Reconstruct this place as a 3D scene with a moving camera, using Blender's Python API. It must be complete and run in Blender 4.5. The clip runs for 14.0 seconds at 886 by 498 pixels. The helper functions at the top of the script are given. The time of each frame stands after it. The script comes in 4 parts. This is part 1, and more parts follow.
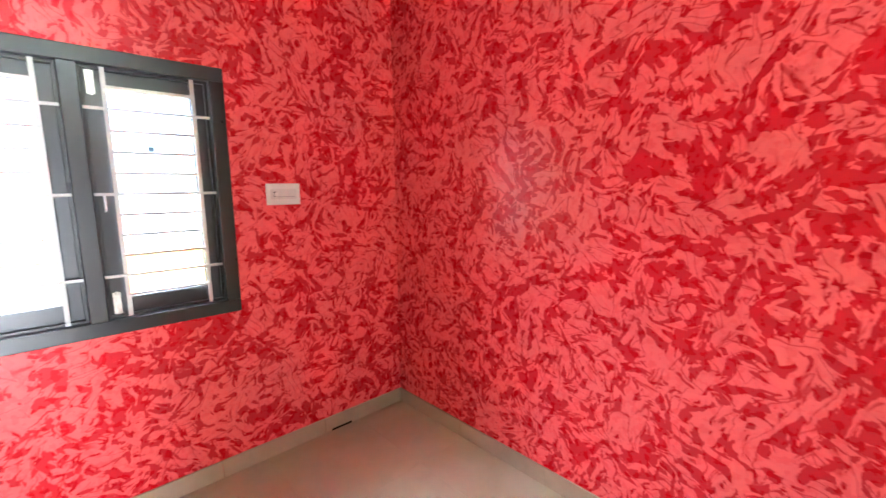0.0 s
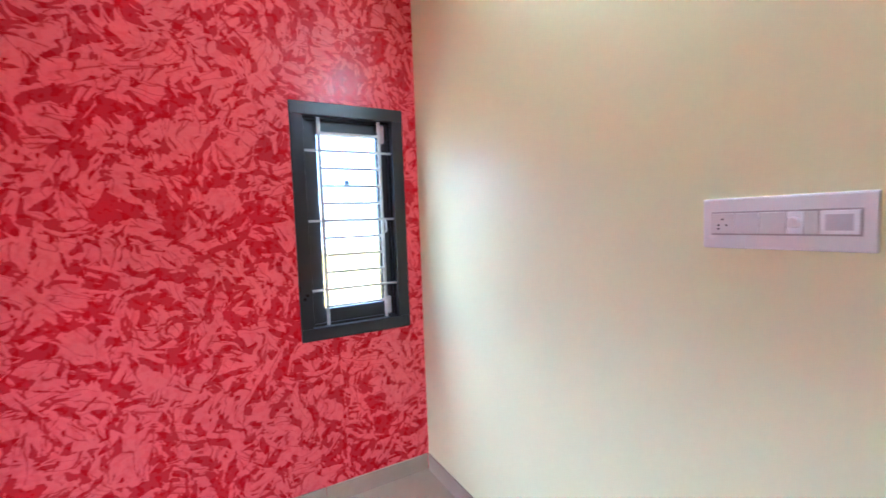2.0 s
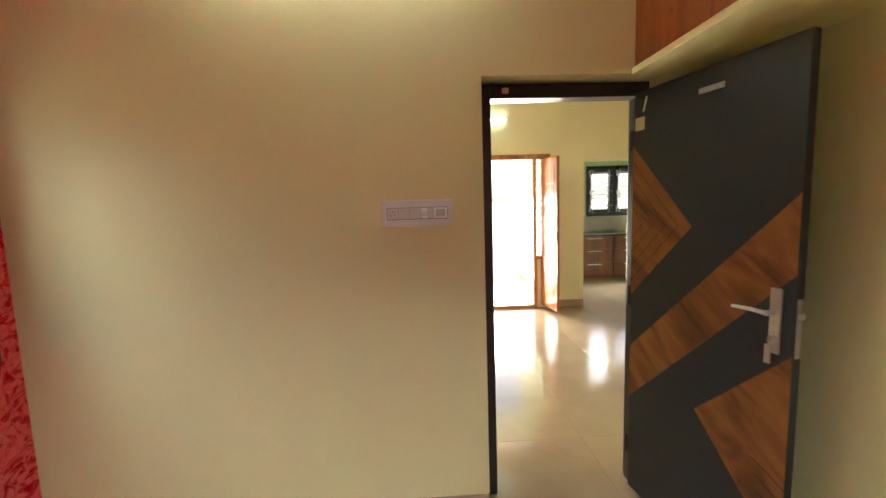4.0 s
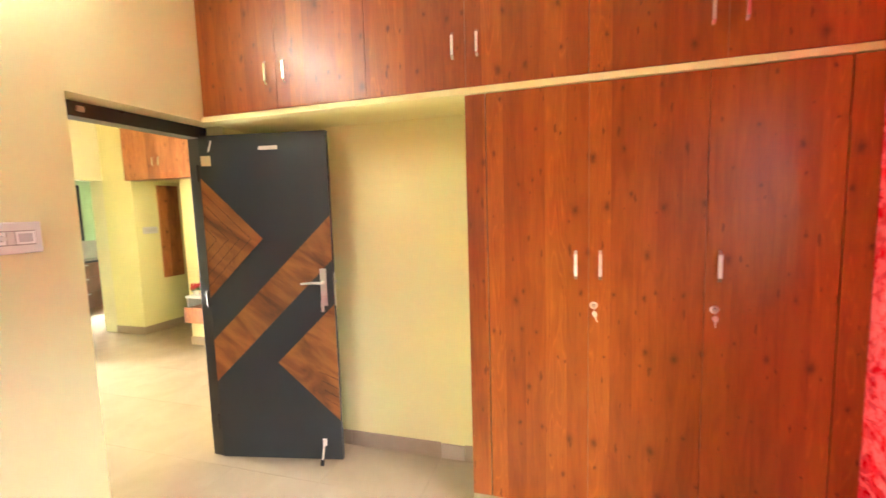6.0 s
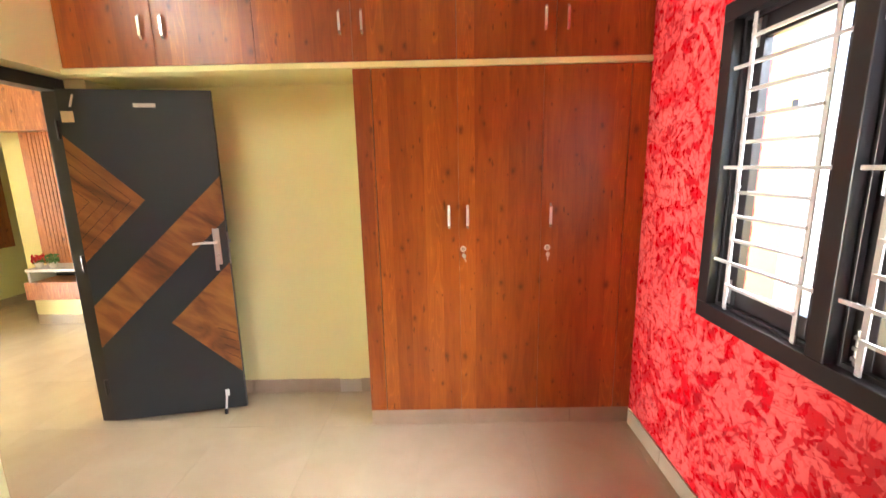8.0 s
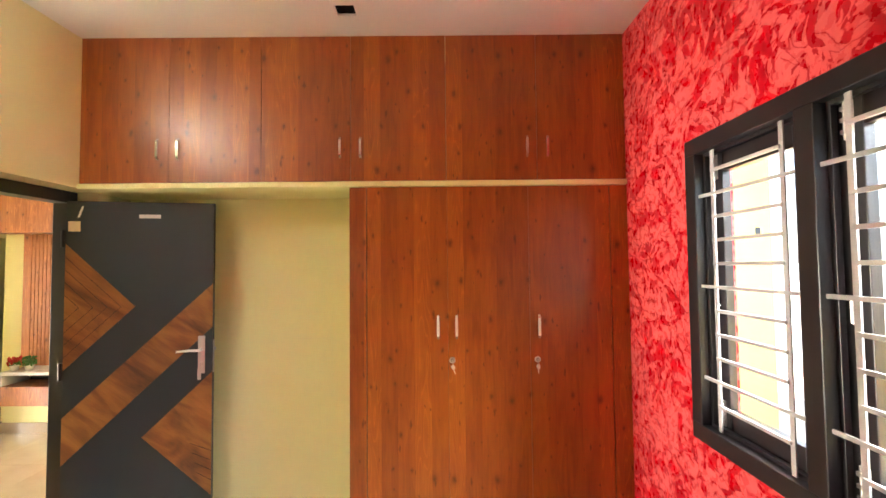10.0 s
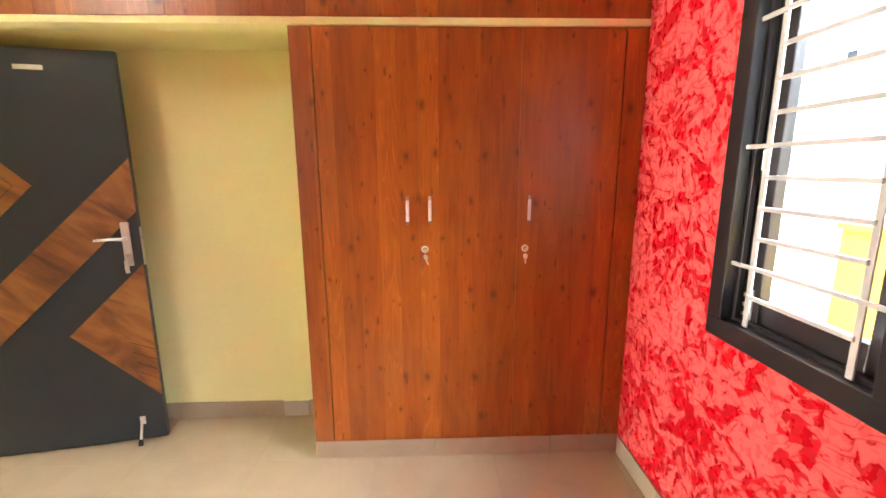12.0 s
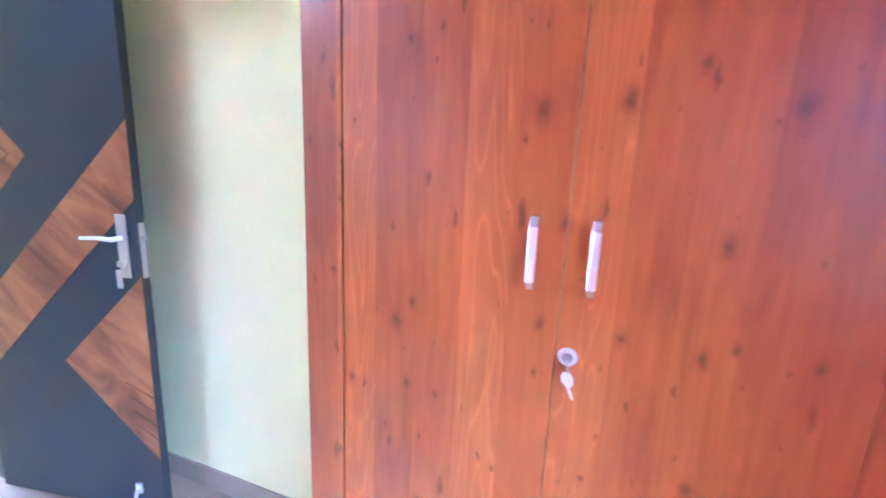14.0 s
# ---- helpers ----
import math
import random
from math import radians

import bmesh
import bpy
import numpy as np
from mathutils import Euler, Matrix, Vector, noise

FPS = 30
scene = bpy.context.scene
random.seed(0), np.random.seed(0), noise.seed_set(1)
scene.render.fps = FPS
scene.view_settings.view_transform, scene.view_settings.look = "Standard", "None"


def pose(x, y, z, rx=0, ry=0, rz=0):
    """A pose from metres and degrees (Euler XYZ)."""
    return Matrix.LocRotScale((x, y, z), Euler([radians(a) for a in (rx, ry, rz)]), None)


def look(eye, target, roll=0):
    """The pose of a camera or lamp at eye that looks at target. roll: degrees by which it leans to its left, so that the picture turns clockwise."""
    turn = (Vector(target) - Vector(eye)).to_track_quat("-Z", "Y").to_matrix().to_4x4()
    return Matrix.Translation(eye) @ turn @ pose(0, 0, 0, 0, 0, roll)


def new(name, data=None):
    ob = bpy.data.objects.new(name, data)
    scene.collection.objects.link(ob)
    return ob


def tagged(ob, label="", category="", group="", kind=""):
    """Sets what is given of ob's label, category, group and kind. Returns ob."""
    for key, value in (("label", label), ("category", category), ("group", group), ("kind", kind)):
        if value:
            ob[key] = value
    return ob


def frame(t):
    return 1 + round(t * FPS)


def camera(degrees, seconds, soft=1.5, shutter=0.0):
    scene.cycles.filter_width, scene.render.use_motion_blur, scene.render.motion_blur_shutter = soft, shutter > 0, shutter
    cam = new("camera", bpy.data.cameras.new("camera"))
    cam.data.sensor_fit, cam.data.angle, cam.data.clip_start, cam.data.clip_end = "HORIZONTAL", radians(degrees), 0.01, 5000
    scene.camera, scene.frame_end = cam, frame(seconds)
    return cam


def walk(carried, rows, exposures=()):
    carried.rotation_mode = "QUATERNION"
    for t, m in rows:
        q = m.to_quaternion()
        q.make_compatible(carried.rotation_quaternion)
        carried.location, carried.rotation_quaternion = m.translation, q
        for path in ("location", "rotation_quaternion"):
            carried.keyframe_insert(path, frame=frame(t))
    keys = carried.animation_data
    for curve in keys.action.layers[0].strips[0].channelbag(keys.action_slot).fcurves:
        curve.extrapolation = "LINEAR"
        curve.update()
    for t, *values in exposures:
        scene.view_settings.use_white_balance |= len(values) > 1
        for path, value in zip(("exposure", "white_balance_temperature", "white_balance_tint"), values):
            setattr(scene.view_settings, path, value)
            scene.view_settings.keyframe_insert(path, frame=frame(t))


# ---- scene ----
cam = camera(93.1, 14.0, shutter=0.2)
PATH = [
    (0, (0.76, 1.755, 1.559), (2.211, 0.409, 1.27), -0.7),
    (0.5, (0.745, 1.931, 1.57), (1.764, 0.227, 1.331), -0.9),
    (1, (0.892, 2.115, 1.556), (1.296, 0.161, 1.427), -1.6),
    (1.5, (1.007, 2.203, 1.525), (0.708, 0.229, 1.411), -1.7),
    (2, (1.111, 2.272, 1.536), (0.14, 0.529, 1.401), -2.1),
    (2.5, (1.269, 2.293, 1.549), (-0.149, 0.892, 1.385), -2.0),
    (3, (1.509, 2.193, 1.541), (-0.258, 1.275, 1.351), -2.1),
    (3.2, (1.611, 2.153, 1.548), (-0.243, 1.432, 1.344), -2.0),
    (5.3, (2.134, 1.138, 1.556), (0.752, 2.568, 1.339), -2.3),
    (5.5, (2.086, 1.045, 1.567), (0.919, 2.655, 1.35), -2.2),
    (6, (2.013, 0.842, 1.571), (1.442, 2.748, 1.375), -1.7),
    (6.5, (2.068, 0.715, 1.571), (1.86, 2.691, 1.346), -1.0),
    (7, (2.101, 0.584, 1.535), (2.041, 2.537, 1.108), -0.7),
    (7.5, (2.058, 0.483, 1.515), (2.033, 2.405, 0.962), -0.7),
    (8, (2.032, 0.466, 1.571), (2.012, 2.429, 1.189), -1.2),
    (8.5, (2.03, 0.433, 1.662), (2.013, 2.433, 1.642), -1.3),
    (8.7, (2.036, 0.412, 1.678), (2.021, 2.406, 1.825), -1.2),
    (10.8, (2.075, 0.479, 1.572), (2.092, 2.474, 1.423), -0.2),
    (11, (2.069, 0.486, 1.546), (2.097, 2.467, 1.275), -0.4),
    (11.5, (2.082, 0.552, 1.493), (2.122, 2.52, 1.141), -0.4),
    (12, (2.142, 0.859, 1.487), (2.21, 2.822, 1.11), -0.3),
    (12.5, (2.188, 1.148, 1.457), (2.262, 3.113, 1.092), -0.0),
    (13, (2.244, 1.551, 1.451), (2.294, 3.52, 1.105), 0.2),
    (13.5, (2.284, 1.849, 1.44), (2.107, 3.814, 1.108), 1.7),
    (14, (2.153, 2.077, 1.445), (1.467, 3.914, 1.047), 2.4),
]
EXPOSURES = [(0.0, 3.75, 5300, 10), (0.5, 3.25, 5800, 10), (1.0, 3.15, 5700, 24), (1.5, 3.55, 5200, 24), (2.0, 3.38, 4400, 10), (2.5, 3.0, 5000, 10), (3.0, 1.85, 6400, 10), (5.3, 3.1, 6600, 10), (5.5, 3.27, 6600, 10), (6.0, 3.8, 6300, 10), (6.5, 3.95, 5100, 10), (7.0, 3.43, 5400, 10), (7.5, 3.45, 5900, 10), (8.0, 3.45, 6200, 10), (8.7, 3.25, 6600, 10), (11.0, 3.18, 6600, 10), (12.5, 3.72, 6400, 10), (13.0, 4.03, 5400, 24), (13.5, 4.18, 4550, 24), (14.0, 4.22, 3700, 18)]
walk(cam, [(t, look(e, g, r)) for t, e, g, r in PATH], EXPOSURES)

# ---- world, sun, lights ----
world = bpy.data.worlds.new("sky")
scene.world = world
world.use_nodes = True
wn = world.node_tree.nodes
sky = wn.new("ShaderNodeTexSky")
sky.sky_type = "NISHITA"
sky.sun_disc = False
sky.sun_elevation = radians(75)
sky.sun_rotation = radians(-50)
sky.dust_density = 2.0
wn["Background"].inputs[1].default_value = 0.15
world.node_tree.links.new(sky.outputs[0], wn["Background"].inputs[0])
sun_data = bpy.data.lights.new("sun", "SUN")
sun_data.energy, sun_data.angle, sun_data.color = 3.2, radians(0.5), (1.0, 0.95, 0.86)
sun = new("sun", sun_data)
sun.matrix_world = look((-3.0, 2.5, 14.6), (0, 0, 0))
TUBE_POWER = 11.0


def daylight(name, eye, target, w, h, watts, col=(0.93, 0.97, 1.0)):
    """Added area lamp outside a window or door, standing in for sky light."""
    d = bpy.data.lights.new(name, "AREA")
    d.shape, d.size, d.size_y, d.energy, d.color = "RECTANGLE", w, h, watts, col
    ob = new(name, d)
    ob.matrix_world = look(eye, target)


daylight("sky_east_window", (5.0, 1.65, 3.1), (3.2, 1.65, 1.65), 3.4, 1.5, 94)
daylight("sky_south_window", (0.40, -1.8, 3.1), (0.40, -0.1, 1.65), 3.4, 1.6, 42)
# Added glowing panel beyond the door; brightens the hall and whitens the view out.
daylight("main_door_fill", (-5.7, 2.65, 0.80), (-3.6, 3.0, 0.80), 2.4, 1.5, 165, (1.0, 0.95, 0.86))
# Set strong, so this added lamp also brightens the hall.
daylight("sky_kitchen_window", (-7.5, 5.8, 2.7), (-6.6, 5.8, 1.6), 1.4, 0.9, 260)


# ---- room numbers ----
EW = 3.132          # inner face of the east wall
CF = 2.828          # front of cupboard and loft doors
NB = 3.24           # back of the niche
CEIL = 2.975
HX = -3.90          # hall face of the main-door wall
WT = 0.23           # thickness of the inner wall


# ---- materials ----
class Nodes:
    """Short hand for building one node material."""

    def __init__(self, name, rough=0.5, metal=0.0, spec=0.5):
        self.m = bpy.data.materials.new(name)
        self.m.use_nodes = True
        self.t = self.m.node_tree
        self.b = self.t.nodes["Principled BSDF"]
        self.b.inputs["Roughness"].default_value = rough
        self.b.inputs["Metallic"].default_value = metal
        self.b.inputs["Specular IOR Level"].default_value = spec
        self.p = self.t.nodes.new("ShaderNodeNewGeometry").outputs["Position"]

    def put(self, sock, v):
        if isinstance(v, bpy.types.NodeSocket):
            self.t.links.new(v, sock)
        else:
            sock.default_value = v

    def node(self, kind, out=0, props=(), **ins):
        n = self.t.nodes.new(kind)
        props = dict(props)
        if "operation" in props:
            n.operation = props["operation"]
        if "use_clamp" in props:
            n.use_clamp = props["use_clamp"]
        if "feature" in props:
            n.feature = props["feature"]
        if "noise_dimensions" in props:
            n.noise_dimensions = props["noise_dimensions"]
        for k, v in ins.items():
            key = int(k[1:]) if k[0] == "i" and k[1:].isdigit() else k
            self.put(n.inputs[key], v)
        return n.outputs[out]

    def math(self, op, a, b=0.0, c=0.0, clamp=False):
        return self.node("ShaderNodeMath", 0, {"operation": op, "use_clamp": clamp}, i0=a, i1=b, i2=c)

    def vmath(self, op, a, b):
        return self.node("ShaderNodeVectorMath", 0, {"operation": op}, i0=a, i1=b)

    def scaled(self, vec, s):
        return self.vmath("MULTIPLY", vec, s)

    def noise(self, vec, scale, detail=2.0, rough=0.5, dist=0.0, out=0):
        return self.node("ShaderNodeTexNoise", out, (), Vector=vec, Scale=scale, Detail=detail, Roughness=rough, Distortion=dist)

    def voronoi(self, vec, scale, out="Distance", feature="F1", rnd=1.0):
        v = self.node("ShaderNodeTexVoronoi", out, {"feature": feature}, Vector=vec, Scale=scale, Randomness=rnd)
        v.node.voronoi_dimensions = "2D"
        return v

    def ramp(self, fac, stops, mode="LINEAR"):
        n = self.t.nodes.new("ShaderNodeValToRGB")
        n.color_ramp.interpolation = mode
        els = n.color_ramp.elements
        while len(els) < len(stops):
            els.new(0.5)
        for e, (pos, col) in zip(els, stops):
            e.position = pos
            e.color = (*col, 1) if len(col) == 3 else col
        self.put(n.inputs[0], fac)
        return n.outputs[0]

    def mix(self, fac, a, b, blend="MIX"):
        n = self.t.nodes.new("ShaderNodeMix")
        n.data_type, n.blend_type = "RGBA", blend
        self.put(n.inputs[0], fac)
        self.put(n.inputs[6], (*a, 1) if isinstance(a, tuple) else a)
        self.put(n.inputs[7], (*b, 1) if isinstance(b, tuple) else b)
        return n.outputs[2]

    def color(self, c):
        self.put(self.b.inputs["Base Color"], (*c, 1) if isinstance(c, tuple) else c)
        return self

    def rough(self, r):
        self.put(self.b.inputs["Roughness"], r)
        return self

    def bump(self, h, strength=0.2, dist=0.01):
        o = self.node("ShaderNodeBump", 0, (), Strength=strength, Distance=dist, Height=h)
        self.put(self.b.inputs["Normal"], o)
        return self

    def rand(self):
        return self.t.nodes.new("ShaderNodeObjectInfo").outputs["Random"]


def g(v):
    return (v, v, v)


def make_red():
    """Rag-rolled paint: crumpled dabs of pale coral over deep red, each fold lying its own way, with thin creases."""
    n = Nodes("red_rag_paint", spec=0.28)
    sep = n.node("ShaderNodeSeparateXYZ", 0, (), Vector=n.p)
    sx, sy, sz = sep.node.outputs
    w = n.node("ShaderNodeCombineXYZ", 0, (), X=n.math("ADD", sx, sy), Y=sz)
    w1 = n.vmath("SUBTRACT", n.noise(w, 6.0, 1.0, out=1), g(0.5))
    w2 = n.vmath("SUBTRACT", n.noise(w, 30.0, 2.0, out=1), g(0.5))
    q = n.vmath("ADD", n.vmath("ADD", w, n.scaled(w1, (0.10, 0.10, 0.0))), n.scaled(w2, (0.014, 0.014, 0.0)))

    def strokes(off, cells, long_way, cross_way):
        vec = n.vmath("ADD", q, off)
        v = n.t.nodes.new("ShaderNodeTexVoronoi")
        v.voronoi_dimensions = "2D"
        n.put(v.inputs["Vector"], vec)
        v.inputs["Scale"].default_value = cells
        red, green = n.node("ShaderNodeSeparateColor", 0, (), Color=v.outputs["Color"]).node.outputs[:2]
        turn = n.t.nodes.new("ShaderNodeVectorRotate")
        turn.rotation_type = "Z_AXIS"
        n.put(turn.inputs["Vector"], vec)
        n.put(turn.inputs["Angle"], n.math("MULTIPLY", red, 6.28319))
        lift = n.node("ShaderNodeCombineXYZ", 0, (), Z=n.math("MULTIPLY", green, 37.0))
        return n.noise(n.vmath("ADD", n.scaled(turn.outputs[0], (long_way, cross_way, 0.0)), lift), 1.0, 1.5, 0.45, 0.5)

    a = strokes((0.0, 0.0, 0.0), 6.4, 5.2, 19.0)
    b = strokes((3.1, 1.7, 0.0), 12.0, 9.5, 37.0)
    c = strokes((7.3, 4.1, 0.0), 6.0, 3.6, 17.0)
    patch = n.math("SUBTRACT", n.noise(n.vmath("ADD", w, (9.3, 2.1, 0.0)), 2.6, 2.0, 0.5), 0.5)
    v = n.math("MULTIPLY_ADD", a, 0.52, n.math("MULTIPLY", b, 0.48))
    v = n.math("MULTIPLY_ADD", patch, 0.15, v)
    mask = n.ramp(v, [(0.478, g(0.0)), (0.487, g(0.84)), (0.53, g(0.94)), (0.66, g(1.0))])
    fold = n.math("ABSOLUTE", n.math("SUBTRACT", c, 0.5))
    crease = n.ramp(fold, [(0.004, g(0.15)), (0.016, g(0.85)), (0.04, g(1.0))])
    mask = n.math("MULTIPLY", mask, crease)
    tone = n.noise(n.p, 2.2, 3.0)
    dark = n.mix(tone, (0.51, 0.003, 0.010), (0.62, 0.004, 0.016))
    light = n.mix(n.math("MULTIPLY_ADD", b, 0.5, n.math("MULTIPLY", tone, 0.5)), (0.79, 0.085, 0.088), (0.89, 0.145, 0.140))
    n.color(n.mix(mask, dark, light))
    n.rough(n.math("MULTIPLY_ADD", n.noise(n.p, 30.0, 3.0), 0.14, 0.21))
    n.bump(n.math("MULTIPLY_ADD", mask, 0.5, n.noise(n.p, 45.0, 2.0)), 0.03, 0.003)
    return n.m


def make_cream(name, lo, hi, rough=0.5):
    n = Nodes(name, spec=0.4)
    t = n.math("MULTIPLY_ADD", n.noise(n.p, 1.7, 4.0), 0.75, n.math("MULTIPLY", n.noise(n.p, 40.0, 2.0), 0.25))
    n.color(n.mix(t, lo, hi))
    n.rough(n.math("MULTIPLY_ADD", n.noise(n.p, 9.0, 3.0), 0.15, rough - 0.07))
    n.bump(n.math("ADD", n.noise(n.p, 160.0, 2.0), n.math("MULTIPLY", n.noise(n.p, 5.0, 2.0), 2.0)), 0.05, 0.004)
    return n.m


def make_laminate(name, dark, mid, lite, rough=0.31, along="z", plank=0.094):
    """Printed pine laminate: plank bands, grain, cathedral figure, knots and ticks."""
    n = Nodes(name, spec=0.62)
    sep = n.node("ShaderNodeSeparateXYZ", 0, (), Vector=n.p)
    sx, sy, sz = sep.node.outputs
    u = n.math("ADD", sx, n.math("MULTIPLY", sy, 0.7))
    v = sz
    if along == "x":
        u, v = sz, n.math("ADD", sx, sy)
    wob = n.math("MULTIPLY", n.math("SUBTRACT", n.noise(n.node("ShaderNodeCombineXYZ", 0, (), X=n.math("MULTIPLY", u, 3.0), Y=v), 1.3, 1.0), 0.5), 0.05)
    uu = n.math("ADD", u, wob)
    idx = n.math("FLOOR", n.math("DIVIDE", n.math("ADD", u, 7.013), plank))
    tone = n.node("ShaderNodeTexWhiteNoise", 0, {"noise_dimensions": "1D"}, W=idx)
    off = n.math("MULTIPLY", tone, 13.7)
    flat = n.node("ShaderNodeCombineXYZ", 0, (), X=uu, Y=n.math("ADD", v, off), Z=off)
    fine = n.noise(n.scaled(flat, (95.0, 3.5, 1.0)), 1.0, 4.0, 0.65)
    figure = n.noise(n.scaled(flat, (20.0, 3.2, 1.0)), 1.0, 3.0, 0.55, 0.7)
    rings = n.math("FRACT", n.math("MULTIPLY", n.noise(n.scaled(flat, (17.0, 1.5, 1.0)), 1.0, 1.5, 0.4, 0.2), 12.0))
    rings = n.math("MULTIPLY", n.math("SUBTRACT", rings, 0.5), 2.0)
    rings = n.math("MULTIPLY", n.math("POWER", n.math("ABSOLUTE", rings), 7.0), n.math("GREATER_THAN", tone, 0.45))
    base = n.math("MULTIPLY_ADD", tone, 0.24, n.math("MULTIPLY", figure, 0.52))
    base = n.math("MULTIPLY_ADD", fine, 0.24, base)
    col = n.ramp(base, [(0.30, dark), (0.50, mid), (0.72, lite)])
    col = n.mix(n.math("MULTIPLY", rings, 0.80), col, tuple(c * 1.25 for c in lite))
    # knots
    kv = n.node("ShaderNodeCombineXYZ", 0, (), X=n.math("MULTIPLY", u, 1.0), Y=n.math("MULTIPLY", v, 0.62), Z=0.0)
    kw = n.vmath("ADD", kv, n.scaled(n.vmath("SUBTRACT", n.noise(n.p, 40.0, 3.0, out=1), g(0.5)), g(0.016)))
    kd = n.voronoi(kw, 7.4, "Distance")
    krand = n.node("ShaderNodeSeparateColor", 1, (), Color=n.voronoi(kw, 7.4, "Color"))
    kd = n.math("MULTIPLY", kd, n.math("MULTIPLY_ADD", krand, 3.4, 0.85))
    knot = n.ramp(kd, [(0.0, g(0.85)), (0.05, g(0.62)), (0.09, g(0.28)), (0.15, g(0.0))])
    halo = n.ramp(kd, [(0.0, g(0.9)), (0.26, g(0.0))])
    tv = n.scaled(kw, (1.0, 0.42, 1.0))
    trand = n.node("ShaderNodeSeparateColor", 0, (), Color=n.voronoi(tv, 15.0, "Color"))
    kd2 = n.math("MULTIPLY", n.voronoi(tv, 15.0, "Distance"), n.math("MULTIPLY_ADD", trand, 5.0, 0.9))
    tick = n.ramp(kd2, [(0.0, g(0.85)), (0.07, g(0.55)), (0.12, g(0.0))])
    deep = tuple(c * 0.40 for c in dark)
    col = n.mix(n.math("MULTIPLY", halo, 0.6), col, tuple(c * 0.8 for c in dark))
    col = n.mix(n.math("MAXIMUM", knot, tick), col, deep)
    n.color(col)
    n.rough(n.math("MULTIPLY_ADD", fine, 0.12, rough - 0.05))
    n.bump(fine, 0.06, 0.002)
    return n.m


def make_walnut():
    n = Nodes("walnut_inlay", spec=0.45)
    v = n.node("ShaderNodeTexCoord", 3)
    q = n.scaled(v, (1.0, 1.0, 1.0))
    rot = n.node("ShaderNodeMapping", 0, (), Vector=q, Rotation=(0.0, radians(-38), 0.0))
    big = n.noise(n.scaled(rot, (2.4, 3.0, 8.0)), 1.0, 3.0, 0.5, 1.0)
    fine = n.noise(n.scaled(rot, (14.0, 9.0, 170.0)), 1.0, 3.0, 0.6)
    f = n.math("MULTIPLY_ADD", fine, 0.16, n.math("MULTIPLY", big, 0.92))
    n.color(n.ramp(f, [(0.32, (0.09, 0.030, 0.011)), (0.46, (0.20, 0.070, 0.019)), (0.58, (0.30, 0.115, 0.028)), (0.75, (0.37, 0.150, 0.038))]))
    n.rough(0.42)
    n.bump(fine, 0.08, 0.002)
    return n.m


def make_tile(name, a, b, rough=0.07, scale=3.0):
    n = Nodes(name, spec=0.5)
    r = n.rand()
    q = n.vmath("ADD", n.p, n.node("ShaderNodeCombineXYZ", 0, (), X=n.math("MULTIPLY", r, 7.0), Y=r, Z=0.0))
    cloud = n.noise(q, scale, 5.0, 0.6, 0.4)
    speck = n.noise(n.p, 220.0, 1.0)
    f = n.math("MULTIPLY_ADD", speck, 0.25, n.math("MULTIPLY", cloud, 0.75))
    f = n.math("ADD", f, n.math("MULTIPLY", n.math("SUBTRACT", r, 0.5), 0.06))
    n.color(n.ramp(f, [(0.3, a), (0.7, b)]))
    n.rough(n.math("MULTIPLY_ADD", n.noise(n.p, 4.0, 4.0), 0.10, rough))
    n.bump(n.noise(n.p, 2.5, 2.0), 0.02, 0.01)
    return n.m


def make_plain(name, col, rough=0.5, metal=0.0, spec=0.5, vary=0.18, scale=14.0, bump=0.04):
    n = Nodes(name, rough, metal, spec)
    t = n.math("MULTIPLY_ADD", n.noise(n.p, scale, 3.0), 0.7, n.math("MULTIPLY", n.noise(n.p, scale * 9, 2.0), 0.3))
    n.color(n.mix(t, tuple(c * (1 - vary) for c in col), tuple(min(1.0, c * (1 + vary)) for c in col)))
    n.rough(n.math("MULTIPLY_ADD", n.noise(n.p, scale * 0.6, 3.0), 0.14, rough - 0.07))
    if bump:
        n.bump(n.noise(n.p, scale * 12, 2.0), bump, 0.003)
    return n.m


def make_glow(name, col, strength):
    n = Nodes(name)
    n.color(col)
    n.b.inputs["Emission Color"].default_value = (*col, 1)
    n.b.inputs["Emission Strength"].default_value = strength
    return n.m


def make_glass():
    n = Nodes("window_glass", 0.02)
    n.b.inputs["Transmission Weight"].default_value = 1.0
    n.b.inputs["IOR"].default_value = 1.05
    n.color((0.97, 0.99, 0.98))
    return n.m


RED = make_red()
CREAM = make_cream("cream_wall_paint", (0.76, 0.705, 0.365), (0.82, 0.775, 0.435))
HALLC = make_cream("pale_cream_hall_paint", (0.78, 0.725, 0.47), (0.84, 0.79, 0.54))
YELLOW = make_cream("pale_yellow_paint", (0.79, 0.735, 0.345), (0.85, 0.795, 0.41))
GREEN = make_cream("pale_green_paint", (0.52, 0.66, 0.38), (0.58, 0.72, 0.44))
WHITE = make_cream("white_ceiling_paint", (0.76, 0.73, 0.67), (0.84, 0.81, 0.75), 0.6)
TRAYC = make_cream("brown_tray_corner", (0.30, 0.21, 0.16), (0.38, 0.28, 0.22), 0.5)
OUTSIDE = make_cream("yellow_outside_paint", (0.70, 0.57, 0.14), (0.78, 0.65, 0.18), 0.7)
LAM = make_laminate("red_brown_pine_laminate", (0.225, 0.045, 0.004), (0.330, 0.078, 0.007), (0.420, 0.115, 0.011), 0.33)
# Carcass colour, near-black so the shade in the door gaps is painted in.
GAP_DARK = make_plain("carcass_gap_shade", (0.035, 0.010, 0.005), 0.5)
